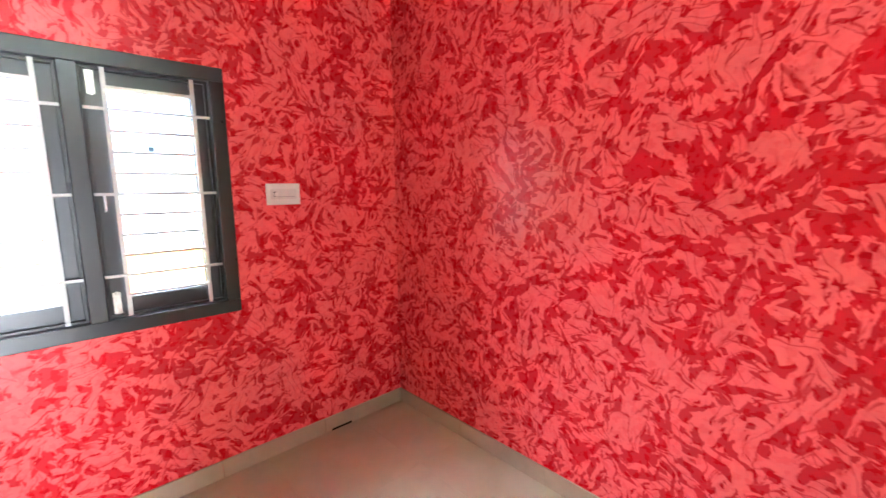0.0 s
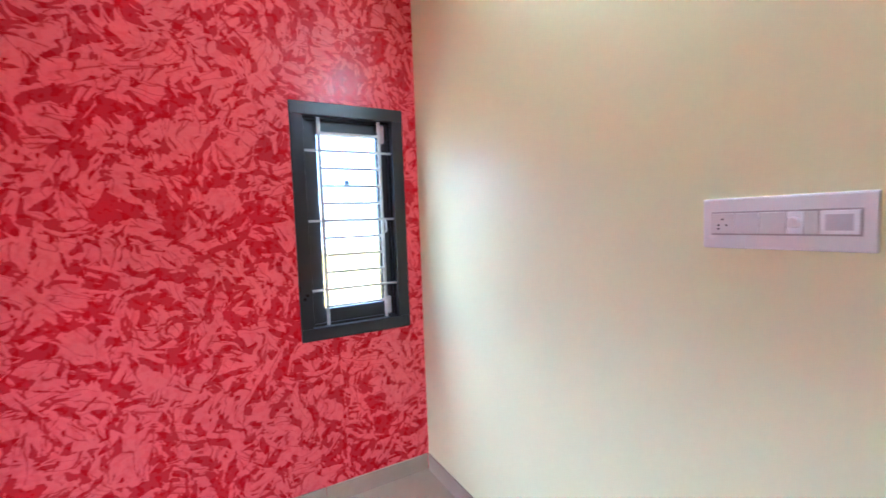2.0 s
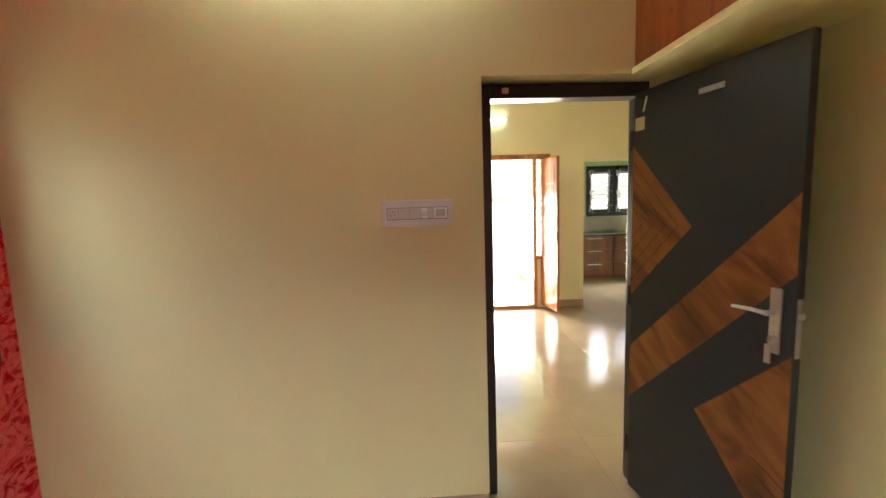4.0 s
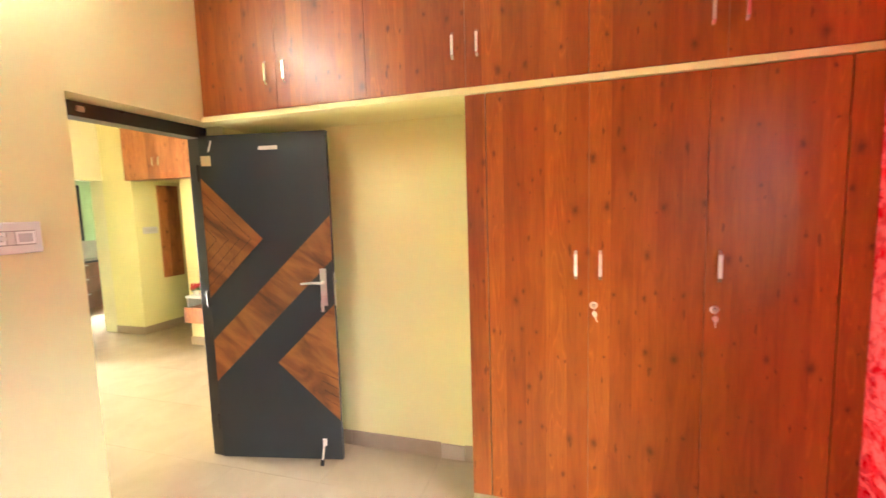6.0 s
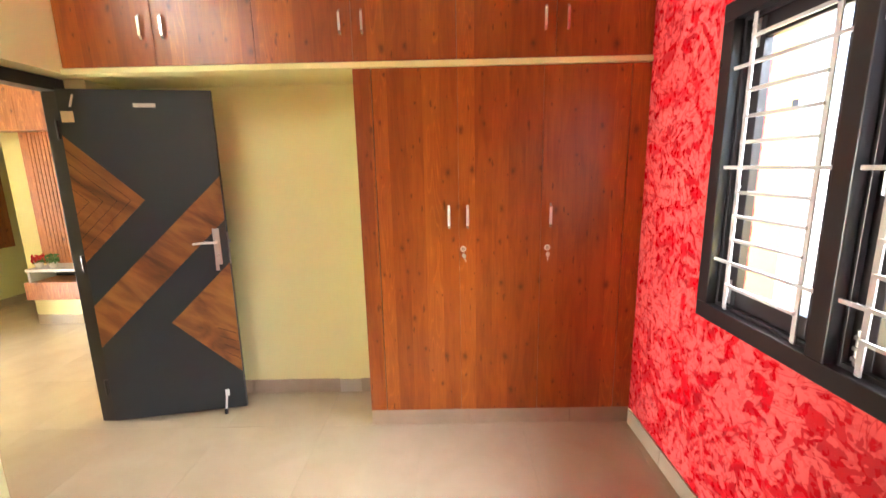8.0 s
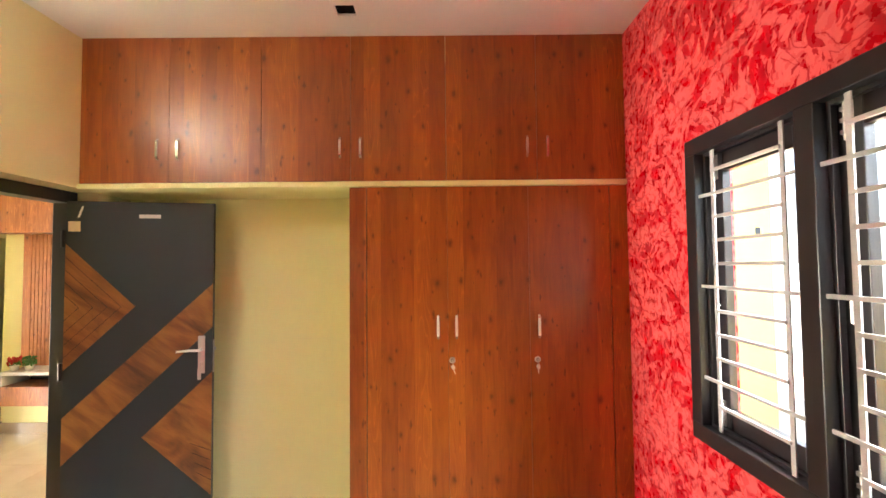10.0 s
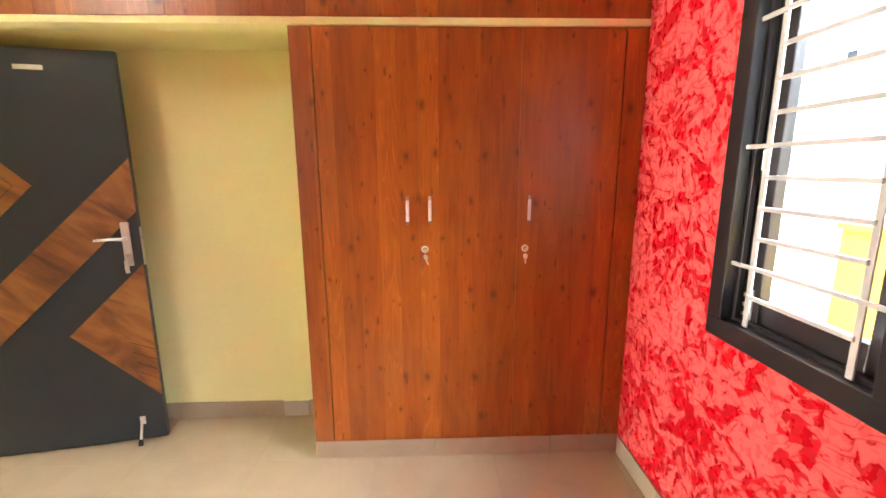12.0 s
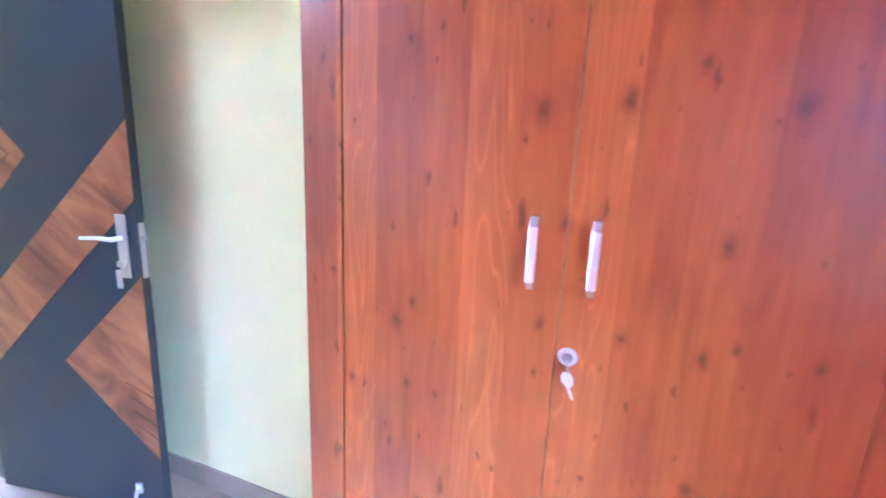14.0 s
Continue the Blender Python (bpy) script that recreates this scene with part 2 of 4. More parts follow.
HALLWOOD = make_laminate("hall_teak_laminate", (0.22, 0.062, 0.016), (0.38, 0.125, 0.034), (0.52, 0.20, 0.06), 0.38)
KITCHWOOD = make_laminate("kitchen_dark_laminate", (0.11, 0.028, 0.010), (0.18, 0.050, 0.018), (0.25, 0.08, 0.028), 0.45)
TEAK = make_laminate("polished_teak", (0.25, 0.075, 0.02), (0.42, 0.15, 0.04), (0.56, 0.24, 0.075), 0.20)
WALNUT = make_walnut()
SLATE = make_plain("slate_black_laminate", (0.024, 0.028, 0.032), 0.40, 0, 0.5, 0.12, 5.0)
BLACKW = make_plain("black_window_paint", (0.021, 0.017, 0.018), 0.30, 0, 0.5, 0.2, 9.0)
GROOVE = make_plain("dark_groove", (0.02, 0.010, 0.007), 0.7)
RECESS = make_plain("grey_plate_recess", (0.36, 0.32, 0.30), 0.5)
BADGE = make_plain("blue_grey_sticker", (0.10, 0.14, 0.20), 0.5)
# Flat black that stands for shade in the ceiling hole and skirting gap.
DARK = make_plain("black_for_shade", (0.004, 0.004, 0.004), 0.9, 0, 0.05)
TILE = make_tile("glossy_beige_floor_tile", (0.36, 0.275, 0.18), (0.43, 0.335, 0.23))
SKIRT = make_tile("beige_skirting_tile", (0.37, 0.28, 0.19), (0.45, 0.345, 0.245), 0.12, 5.0)
GROUT = make_plain("beige_grout", (0.40, 0.31, 0.21), 0.8)
CHROME = make_plain("brushed_chrome", (0.86, 0.84, 0.82), 0.33, 0.72, 0.5, 0.06, 20.0, 0.0)
SATIN = make_plain("satin_chrome", (0.78, 0.75, 0.72), 0.32, 0.62, 0.5, 0.05, 40.0, 0.0)
POLISHED = make_plain("polished_chrome", (0.80, 0.78, 0.76), 0.14, 1.0, 0.5, 0.04, 40.0, 0.0)
STEEL = make_plain("satin_steel", (0.62, 0.60, 0.57), 0.32, 1.0, 0.5, 0.08, 20.0, 0.0)
IRON = make_plain("dull_grey_steel", (0.34, 0.33, 0.32), 0.42, 0.9, 0.5, 0.1, 20.0, 0.0)
RUBBER = make_plain("black_rubber", (0.015, 0.015, 0.015), 0.7)
GRILLE = make_plain("white_grille_enamel", (0.55, 0.53, 0.51), 0.35, 0, 0.5, 0.06)
PLASTIC = make_plain("white_switch_plastic", (0.78, 0.75, 0.72), 0.25, 0, 0.5, 0.04, 30.0, 0.0)
# Whiter base for the frame and knob modules, with a glare put into the colour.
GLARE = make_plain("glare_white_plastic", (0.92, 0.91, 0.90), 0.2, 0, 0.6, 0.02, 30.0, 0.0)
PLASTIC2 = make_plain("greyish_switch_rocker", (0.70, 0.66, 0.63), 0.22, 0, 0.5, 0.04, 30.0, 0.0)
TAPE = make_plain("cream_masking_tape", (0.72, 0.60, 0.36), 0.6)
PALE = make_tile("pale_skirting_tile", (0.46, 0.375, 0.285), (0.53, 0.44, 0.345), 0.15)
COUNTER = make_plain("black_granite", (0.018, 0.018, 0.02), 0.12, 0, 0.5, 0.5, 60.0)
SPLASH = make_tile("beige_backsplash_tile", (0.50, 0.42, 0.33), (0.60, 0.52, 0.42), 0.2, 6.0)
GREYTOP = make_plain("grey_white_laminate", (0.55, 0.54, 0.55), 0.3)
POT = make_plain("white_ceramic", (0.78, 0.77, 0.74), 0.25)
LEAF = make_plain("green_leaf", (0.06, 0.16, 0.03), 0.5, 0, 0.5, 0.4, 60.0)
PETAL = make_plain("red_petal", (0.55, 0.02, 0.02), 0.5, 0, 0.5, 0.3, 60.0)
CONCRETE = make_plain("pale_concrete", (0.42, 0.40, 0.37), 0.85, 0, 0.3, 0.15, 2.0)
GROUND = make_plain("dry_ground", (0.52, 0.48, 0.41), 0.9, 0, 0.3, 0.2, 0.6)
GLASS = make_glass()
TUBE = make_glow("tube_light_white", (0.92, 1.0, 0.94), TUBE_POWER)
TUBE2 = make_glow("hall_tube_light_white", (0.84, 1.0, 0.90), 4.5)


def make_film(name, col):
    """Thin coloured film on glass that daylight shines through."""
    n = Nodes(name, 0.4)
    t = n.node("ShaderNodeBsdfTranslucent", 0, (), Color=n.mix(n.noise(n.p, 30.0, 2.0), tuple(c * 0.8 for c in col), col))
    mx = n.t.nodes.new("ShaderNodeMixShader")
    mx.inputs[0].default_value = 0.85
    n.color(col)
    n.put(mx.inputs[1], n.b.outputs[0])
    n.put(mx.inputs[2], t)
    n.put(n.t.nodes["Material Output"].inputs[0], mx.outputs[0])
    return n.m


DECAL_G = make_film("green_glass_decal", (0.16, 0.66, 0.46))
DECAL_B = make_film("blue_glass_decal", (0.16, 0.36, 0.76))
DECAL_R = make_film("red_glass_decal", (0.75, 0.06, 0.05))
DECAL_P = make_film("pale_mint_decal", (0.75, 0.90, 0.80))

# ---- building helpers ----
ORIGIN = {}


def bm_new():
    return bmesh.new()


def bx(bm, x0, y0, z0, x1, y1, z1, bevel=0.0):
    """Adds a box, with softened edges where bevel is given."""
    x0, x1 = min(x0, x1), max(x0, x1)
    y0, y1 = min(y0, y1), max(y0, y1)
    z0, z1 = min(z0, z1), max(z0, z1)
    vs = [bm.verts.new(p) for p in ((x0, y0, z0), (x1, y0, z0), (x1, y1, z0), (x0, y1, z0), (x0, y0, z1), (x1, y0, z1), (x1, y1, z1), (x0, y1, z1))]
    fs = [bm.faces.new([vs[i] for i in q]) for q in ((0, 3, 2, 1), (4, 5, 6, 7), (0, 1, 5, 4), (1, 2, 6, 5), (2, 3, 7, 6), (3, 0, 4, 7))]
    if bevel:
        es = list({e for f in fs for e in f.edges})
        bmesh.ops.bevel(bm, geom=es, offset=bevel, segments=2, affect="EDGES", profile=0.6)
    return bm


def box(*a, bevel=0.0):
    return bx(bm_new(), *a, bevel=bevel)


def cyl(bm, p, q, r, r2=None, seg=16):
    """Adds a rod from p to q."""
    p, q = Vector(p), Vector(q)
    m = Matrix.Translation((p + q) / 2) @ (q - p).to_track_quat("Z", "Y").to_matrix().to_4x4()
    bmesh.ops.create_cone(bm, cap_ends=True, segments=seg, radius1=r, radius2=r if r2 is None else r2, depth=(q - p).length, matrix=m)
    return bm


def rod(p, q, r, r2=None, seg=16):
    return cyl(bm_new(), p, q, r, r2, seg)


def prism(bm, pts, y0, y1):
    """Adds a plate whose outline lies in x and z, between two depths."""
    a = [bm.verts.new((x, y0, z)) for x, z in pts]
    b = [bm.verts.new((x, y1, z)) for x, z in pts]
    bm.faces.new(a)
    bm.faces.new(b[::-1])
    for i in range(len(pts)):
        j = (i + 1) % len(pts)
        bm.faces.new((a[j], a[i], b[i], b[j]))
    bmesh.ops.recalc_face_normals(bm, faces=bm.faces[:])
    return bm


def lathe(profile, seg=20):
    """A turned shape round z from (radius, height) pairs."""
    bm = bm_new()
    rings = [[bm.verts.new((r * math.cos(6.28319 * i / seg), r * math.sin(6.28319 * i / seg), z)) for i in range(seg)] for r, z in profile]
    for a, b in zip(rings, rings[1:]):
        for i in range(seg):
            j = (i + 1) % seg
            bm.faces.new((a[i], a[j], b[j], b[i]))
    bm.faces.new(rings[0][::-1])
    bm.faces.new(rings[-1])
    return bm


def mesh_of(name, bm, material, smooth=False):
    me = bpy.data.meshes.new(name)
    bm.to_mesh(me)
    bm.free()
    me.materials.append(material)
    if smooth:
        for p in me.polygons:
            p.use_smooth = True
    return me


def solid(name, bm, material, label, category, kind="structure", group=""):
    return tagged(new(name, mesh_of(name, bm, material)), label, category, group, kind)


def thing(name, at, label, category, group="", kind="", m=None):
    """An Empty at the base of a thing. Parts are given in the world's numbers, or in its own where m is given."""
    ob = new(name)
    ob.empty_display_size = 0.05
    if m is None:
        ob.location = at
        ORIGIN[ob.name] = Vector(at)
    else:
        ob.matrix_basis = m
        ORIGIN[ob.name] = Vector((0, 0, 0))
    return tagged(ob, label, category, group, kind)


def part(name, bm, material, parent, label="", smooth=False):
    o = ORIGIN.get(parent.name, Vector((0, 0, 0)))
    if o.length:
        bmesh.ops.translate(bm, vec=-o, verts=bm.verts[:])
    ob = new(name, mesh_of(name, bm, material, smooth))
    ob.parent = parent
    ORIGIN[ob.name] = o
    return tagged(ob, label)


def wall_x(x0, x1, ya, yb, z0, z1, holes):
    """Wall across x, from ya to yb, round its openings (ya, yb, z0, z1)."""
    bm = bm_new()
    y = ya
    for h0, h1, b, t in sorted(holes):
        if h0 > y:
            bx(bm, x0, y, z0, x1, h0, z1)
        if b > z0:
            bx(bm, x0, h0, z0, x1, h1, b)
        if t < z1:
            bx(bm, x0, h0, t, x1, h1, z1)
        y = h1
    if y < yb:
        bx(bm, x0, y, z0, x1, yb, z1)
    return bm


def wall_y(y0, y1, xa, xb, z0, z1, holes):
    bm = wall_x(y0, y1, xa, xb, z0, z1, holes)
    for v in bm.verts:
        v.co.x, v.co.y = v.co.y, v.co.x
    bmesh.ops.reverse_faces(bm, faces=bm.faces[:])
    return bm


# ---- large structure: bedroom ----
TOP = 3.16
solid("wall_south", wall_y(-0.2, 0.0, -WT, EW + 0.2, 0, TOP, [(0.091, 0.716, 0.918, 2.178)]), RED, "glossy two-tone red rag-rolled wall with a narrow window", "wall")
solid("wall_east", wall_x(EW, EW + 0.2, 0.0, NB + 0.2, 0, TOP, [(1.055, 2.243, 0.914, 2.162)]), RED, "glossy two-tone red rag-rolled wall with a double window", "wall")
solid("wall_west", wall_x(-WT, 0.0, 0.0, NB + 0.2, 0, TOP, [(2.130, 2.965, 0, 2.104)]), CREAM, "smooth cream painted wall with a doorway", "wall")
solid("wall_north", box(0.0, NB, 0, EW, NB + 0.2, TOP), YELLOW, "pale yellow painted wall behind the open door", "wall")
solid("cupboard_side_wall", box(1.5475, CF + 0.0185, 0, 1.562, NB, 2.092), YELLOW, "pale yellow painted side of the cupboard recess", "wall")

# false ceiling with a sunk tray and a square cut-out
TX0, TX1, TY0, TY1 = 0.51, 2.62, 0.47, 2.33
bm = bm_new()
bx(bm, 0, 0, CEIL, EW, TY0, 3.10)
bx(bm, 0, TY0, CEIL, TX0, TY1, 3.10)
bx(bm, TX1, TY0, CEIL, EW, TY1, 3.10)
bx(bm, 0, TY1, CEIL, 1.53, CF, 3.10)
bx(bm, 1.63, TY1, CEIL, EW, CF, 3.10)
bx(bm, 1.53, TY1, CEIL, 1.63, 2.54, 3.10)
bx(bm, 1.53, 2.63, CEIL, 1.63, CF, 3.10)
solid("ceiling", bm, WHITE, "white plaster false ceiling with a sunk tray", "ceiling")
solid("ceiling_tray", box(TX0 - 0.08, TY0 - 0.08, 3.104, TX1 + 0.08, TY1 + 0.08, 3.15), WHITE, "white painted panel sunk into the false ceiling", "ceiling")
# Thin brown plate under one corner of the tray.
solid("ceiling_corner_panel", box(TX0 - 0.02, 1.75, 3.098, TX0 + 0.36, TY1 - 0.03, 3.103), TRAYC, "brown corner of the sunk ceiling tray", "ceiling")
# Black block fills the cut-out, painting in the shade of an empty hole.
solid("cutout_black_block", box(1.5305, 2.5405, CEIL + 0.012, 1.6295, 2.6295, 3.09), DARK, "black block standing in for the shade inside the square ceiling cut-out", "ceiling")
# Unseen slab; it also spans the porch, keeping sun out of the main door.
solid("roof_slab", box(-7.0, -0.2, 3.165, EW + 0.2, 7.2, 3.30), WHITE, "flat concrete roof slab over the house", "roof")
lip = thing("trim", (0.5, 0.47, CEIL), "pinkish white stepped lip round the ceiling tray", "trim", kind="structure")
for x0, y0, x1, y1 in ((TX0, TY0, TX1, TY0 + 0.03), (TX0, TY1 - 0.03, TX1, TY1), (TX0, TY0 + 0.03, TX0 + 0.03, TY1 - 0.03), (TX1 - 0.03, TY0 + 0.03, TX1, TY1 - 0.03)):
    part("lip", box(x0, y0, CEIL + 0.035, x1, y1, CEIL + 0.06, bevel=0.004), WHITE, lip)

# skirting
def skirting(name, *runs, label="glossy beige tile skirting along the wall"):
    t = thing(name, (runs[0][0], runs[0][1], 0), label, "baseboard", kind="structure")
    for r in runs:
        part("skirting_tile", box(r[0], r[1], 0, r[2], r[3], 0.10, bevel=0.0025), SKIRT, t)
    return t


skirting("baseboard", *[(0.012 + i * 0.624, 0.0, 0.012 + i * 0.624 + 0.622, 0.011) for i in range(5)])
skirting("baseboard", *[(EW - 0.011, 0.012 + i * 0.603, EW, 0.012 + i * 0.603 + 0.601) for i in range(4)], (EW - 0.011, 2.425, EW, CF - 0.014))
skirting("baseboard", *[(0.0, 0.012 + i * 0.603, 0.011, 0.012 + i * 0.603 + 0.601) for i in range(3)], (0.0, 1.822, 0.011, 2.128), (-0.116, 2.119, 0.011, 2.1295))
nb = skirting("baseboard", (0.0, NB - 0.011, 0.62, NB), (0.622, NB - 0.011, 1.245, NB), (1.40, NB - 0.011, 1.546, NB))
part("pale_tile", box(1.247, NB - 0.012, 0, 1.398, NB, 0.094, bevel=0.002), PALE, nb, "paler odd tile piece in the skirting")
# Strip laid on the skirting face; its black stands for the shade of a gap.
slot = solid("black_gap_strip", box(EW - 0.0145, 0.425, 0.002, EW - 0.0115, 0.57, 0.014, bevel=0.001), DARK, "thin black strip at the foot of the skirting, painted for a shaded gap", "slot", kind="structure")

# ---- large structure: hall, passage and kitchen ----
solid("hall_wall_west", wall_x(HX - 0.23, HX, -0.2, 6.9, 0, TOP, [(2.12, 2.47, 0.90, 2.165), (2.47, 3.40, 0, 2.165), (3.40, 3.635, 0.70, 2.165), (4.11, 4.95, 0, 2.06)]), HALLC, "cream hall wall with the main door and kitchen opening", "wall")
solid("hall_wall_south", box(HX, -0.2, 0, -WT, 0.0, TOP), HALLC, "plain cream wall closing the hall", "wall")
solid("hall_wall_east", box(-WT, NB + 0.2, 0, -WT + 0.1, 5.25, TOP), HALLC, "plain cream hall wall", "wall")
solid("passage_pier", box(HX, 4.95, 0, -3.40, 6.7, TOP), YELLOW, "pale yellow wall beside the passage", "wall")
solid("hall_wall_north", box(-2.72, 5.06, 0, -WT, 5.25, TOP), YELLOW, "pale yellow wall behind the television unit", "wall")
solid("passage_wall_north", box(-3.40, 6.7, 0, -WT, 6.9, TOP), YELLOW, "plain yellow wall at the end of the passage", "wall")
solid("passage_wall_east", box(-1.2, 5.25, 0, -1.0, 6.7, TOP), YELLOW, "plain yellow wall of the passage", "wall")
solid("hall_ceiling", box(HX - 0.1, 0.0, 3.10, -WT, 6.7, 3.16), WHITE, "plain white hall ceiling", "ceiling")
solid("kitchen_wall_west", wall_x(-6.7, -6.5, 3.8, 7.0, 0, TOP, [(5.16, 6.34, 1.16, 2.17)]), GREEN, "pale green kitchen wall with a dark window", "wall")
solid("kitchen_wall_south", box(-6.5, 3.8, 0, HX - 0.23, 3.95, TOP), GREEN, "pale green kitchen wall", "wall")
solid("kitchen_wall_north", box(-6.5, 6.9, 0, HX - 0.23, 7.05, TOP), GREEN, "pale green kitchen wall", "wall")
solid("kitchen_ceiling", box(-6.5, 3.95, 3.08, HX - 0.23, 6.9, 3.16), WHITE, "plain white kitchen ceiling", "ceiling")
skirting("baseboard", (HX, 0.0, HX + 0.011, 2.45), (HX, 3.64, HX + 0.011, 4.108), label="beige tile skirting along the hall wall")
skirting("baseboard", (HX, 4.938, -3.40, 4.949), (-3.40, 4.938, -3.389, 6.68), label="beige tile skirting round the yellow pier")

# ---- outdoors ----
solid("ground", box(-400, -400, -0.36, 400, 400, -0.30), GROUND, "dry pale ground round the house", "ground")
solid("house_plinth", box(-7.0, -0.2, -0.30, EW + 0.2, 7.2, -0.012), CONCRETE, "raised concrete base of the house", "plinth")
for nm, b in (("south", (-9, -4.2, -0.3, 9, -4.0, 1.10)), ("east", (6.0, -4.0, -0.3, 6.15, 4.6, 0.92))):
    w = thing("compound_wall", (b[0], b[1], -0.3), "low yellow painted compound wall outside the window", "wall", kind="structure")
    part("wall_body", box(*b), OUTSIDE, w)
    part("coping", box(b[0] - 0.03, b[1] - 0.03, b[5], b[3] + 0.03, b[4] + 0.03, b[5] + 0.05), OUTSIDE, w)
nh = thing("neighbour_house", (3.7, 4.9, -0.3), "yellow painted neighbouring house wall beyond the window", "house")
part("wall", box(3.7, 4.85, -0.3, 5.55, 11.0, 6.4), OUTSIDE, nh)
part("roof", box(3.6, 4.7, 6.4, 5.7, 11.2, 6.55), CONCRETE, nh, "thin flat concrete roof slab")


# ---- windows ----
def window(name, lights, hard, m, width, height, label, frame_mat=BLACKW, sticker=True, kind="structure"):
    """A timber window seen from inside: x to the viewer's right, y outwards, z up. hard: the stile that bears the handle."""
    t = thing(name, None, label, "window", kind=kind, m=m)
    fw, d0, d1 = 0.067, -0.008, 0.105
    fr = part("window_frame", box(0, d0, 0, width, d1, fw, bevel=0.004), frame_mat, t)
    for b in ((0, d0, height - fw, width, d1, height), (0, d0, fw, fw, d1, height - fw), (width - fw, d0, fw, width, d1, height - fw)):
        part("frame_member", box(*b, bevel=0.004), frame_mat, fr)
    cw = (width - fw * (lights + 1)) / lights
    for i in range(1, lights):
        x = fw + i * (cw + fw) - fw
        part("mullion", box(x, d0, fw, x + fw, d1, height - fw, bevel=0.004), frame_mat, fr)
    for i in range(lights):
        a = fw + i * (cw + fw)
        b = a + cw
        # step inside the frame
        s0 = 0.014
        for q in ((a, 0.030, fw, a + s0, 0.050, height - fw), (b - s0, 0.030, fw, b, 0.050, height - fw), (a + s0, 0.030, fw, b - s0, 0.050, fw + s0), (a + s0, 0.030, height - fw - s0, b - s0, 0.050, height - fw)):
            part("rebate_bead", box(*q, bevel=0.002), frame_mat, fr)
        st, rl = 0.078, 0.088
        sh = part("shutter", box(a + 0.002, 0.056, fw + 0.002, a + st, 0.09, height - fw - 0.002, bevel=0.003), frame_mat, t)
        part("stile", box(b - st, 0.056, fw + 0.002, b - 0.002, 0.09, height - fw - 0.002, bevel=0.003), frame_mat, sh)
        part("rail", box(a + st, 0.057, fw + 0.002, b - st, 0.089, fw + rl, bevel=0.003), frame_mat, sh)
        part("rail", box(a + st, 0.057, height - fw - rl, b - st, 0.089, height - fw - 0.002, bevel=0.003), frame_mat, sh)
        gl = part("pane", box(a + st - 0.006, 0.070, fw + rl - 0.006, b - st + 0.006, 0.074, height - fw - rl + 0.006), GLASS, sh, "clear glass pane")
        gl.visible_shadow = False
        if sticker:
            sx, sz = (a + b) / 2 - 0.008, height * 0.675
            part("sticker", box(sx - 0.013, 0.0675, sz - 0.012, sx + 0.013, 0.0690, sz + 0.012), BADGE, sh, "small blue-grey square sticker")
        # white grille
        gy = 0.012
        left, right = a + 0.082, b - 0.072
        gr = part("grille", box(left - 0.009, gy, fw + 0.004, left + 0.009, gy + 0.006, height - fw - 0.004, bevel=0.001), GRILLE, t, "white enamelled steel window grille")
        part("upright", box(right - 0.009, gy, fw + 0.004, right + 0.009, gy + 0.006, height - fw - 0.004, bevel=0.001), GRILLE, gr)
        z0, z1 = 0.174 * height / 1.26, 1.105 * height / 1.26
        for k in range(11):
            z = z0 + (z1 - z0) * k / 10
            x0, x1 = (a + 0.004, b - 0.004) if k in (1, 5, 9) else (left, right)
            part("bar", box(x0, gy - 0.008, z - 0.0065, x1, gy, z + 0.0065, bevel=0.0012), GRILLE, gr)
        hx = a + 0.040 if hard == "left" else b - 0.040
        hd = part("handle", rod((hx, 0.056, height * 0.475 - 0.035), (hx, 0.042, height * 0.475 - 0.028), 0.0045, seg=10), CHROME, t, "small chrome pull handle")
        part("grip", rod((hx, 0.040, height * 0.475 - 0.030), (hx, 0.040, height * 0.475 + 0.030), 0.0045, seg=10), CHROME, hd)
        part("post", rod((hx, 0.056, height * 0.475 + 0.035), (hx, 0.042, height * 0.475 + 0.028), 0.0045, seg=10), CHROME, hd)
        for z in (fw + 0.065, height - fw - 0.065):
            bo = part("tower_bolt", box(hx - 0.015, 0.052, z - 0.050, hx + 0.015, 0.056, z + 0.050, bevel=0.001), STEEL, t, "steel tower bolt")
            part("bolt_rod", rod((hx, 0.046, z - 0.055), (hx, 0.046, z + 0.055), 0.0055, seg=10), STEEL, bo)
            for dz in (-0.032, 0.0, 0.032):
                part("strap", box(hx - 0.010, 0.039, z + dz - 0.006, hx + 0.010, 0.052, z + dz + 0.006, bevel=0.001), STEEL, bo)
    return t


window("window_1", 1, "right", pose(0.716, 0, 0.918, 0, 0, 180), 0.625, 1.26, "narrow black timber window with a white steel grille")
window("window_2", 2, "left", pose(EW, 2.243, 0.914, 0, 0, -90), 1.188, 1.248, "black timber double window with white steel grilles")
window("window_3", 2, "left", pose(-6.5, 5.16, 1.16, 0, 0, 90), 1.18, 1.01, "dark double kitchen window with white grilles", sticker=False)

# ---- bedroom door ----
fx0, fx1 = -0.222, -0.122
df = thing("door_frame", (-0.17, 2.55, 0), "black painted timber door frame", "door frame", kind="structure")
part("jamb", box(fx0, 2.124, 0, fx1, 2.190, 2.100, bevel=0.003), BLACKW, df)
part("jamb", box(fx0, 2.915, 0, fx1, 2.972, 2.100, bevel=0.003), BLACKW, df)
part("head", box(fx0, 2.190, 2.032, fx1, 2.915, 2.100, bevel=0.003), BLACKW, df)
part("keeper", box(fx1, 2.245, 2.055, fx1 + 0.012, 2.275, 2.080, bevel=0.002), STEEL, df, "small steel bolt keeper")
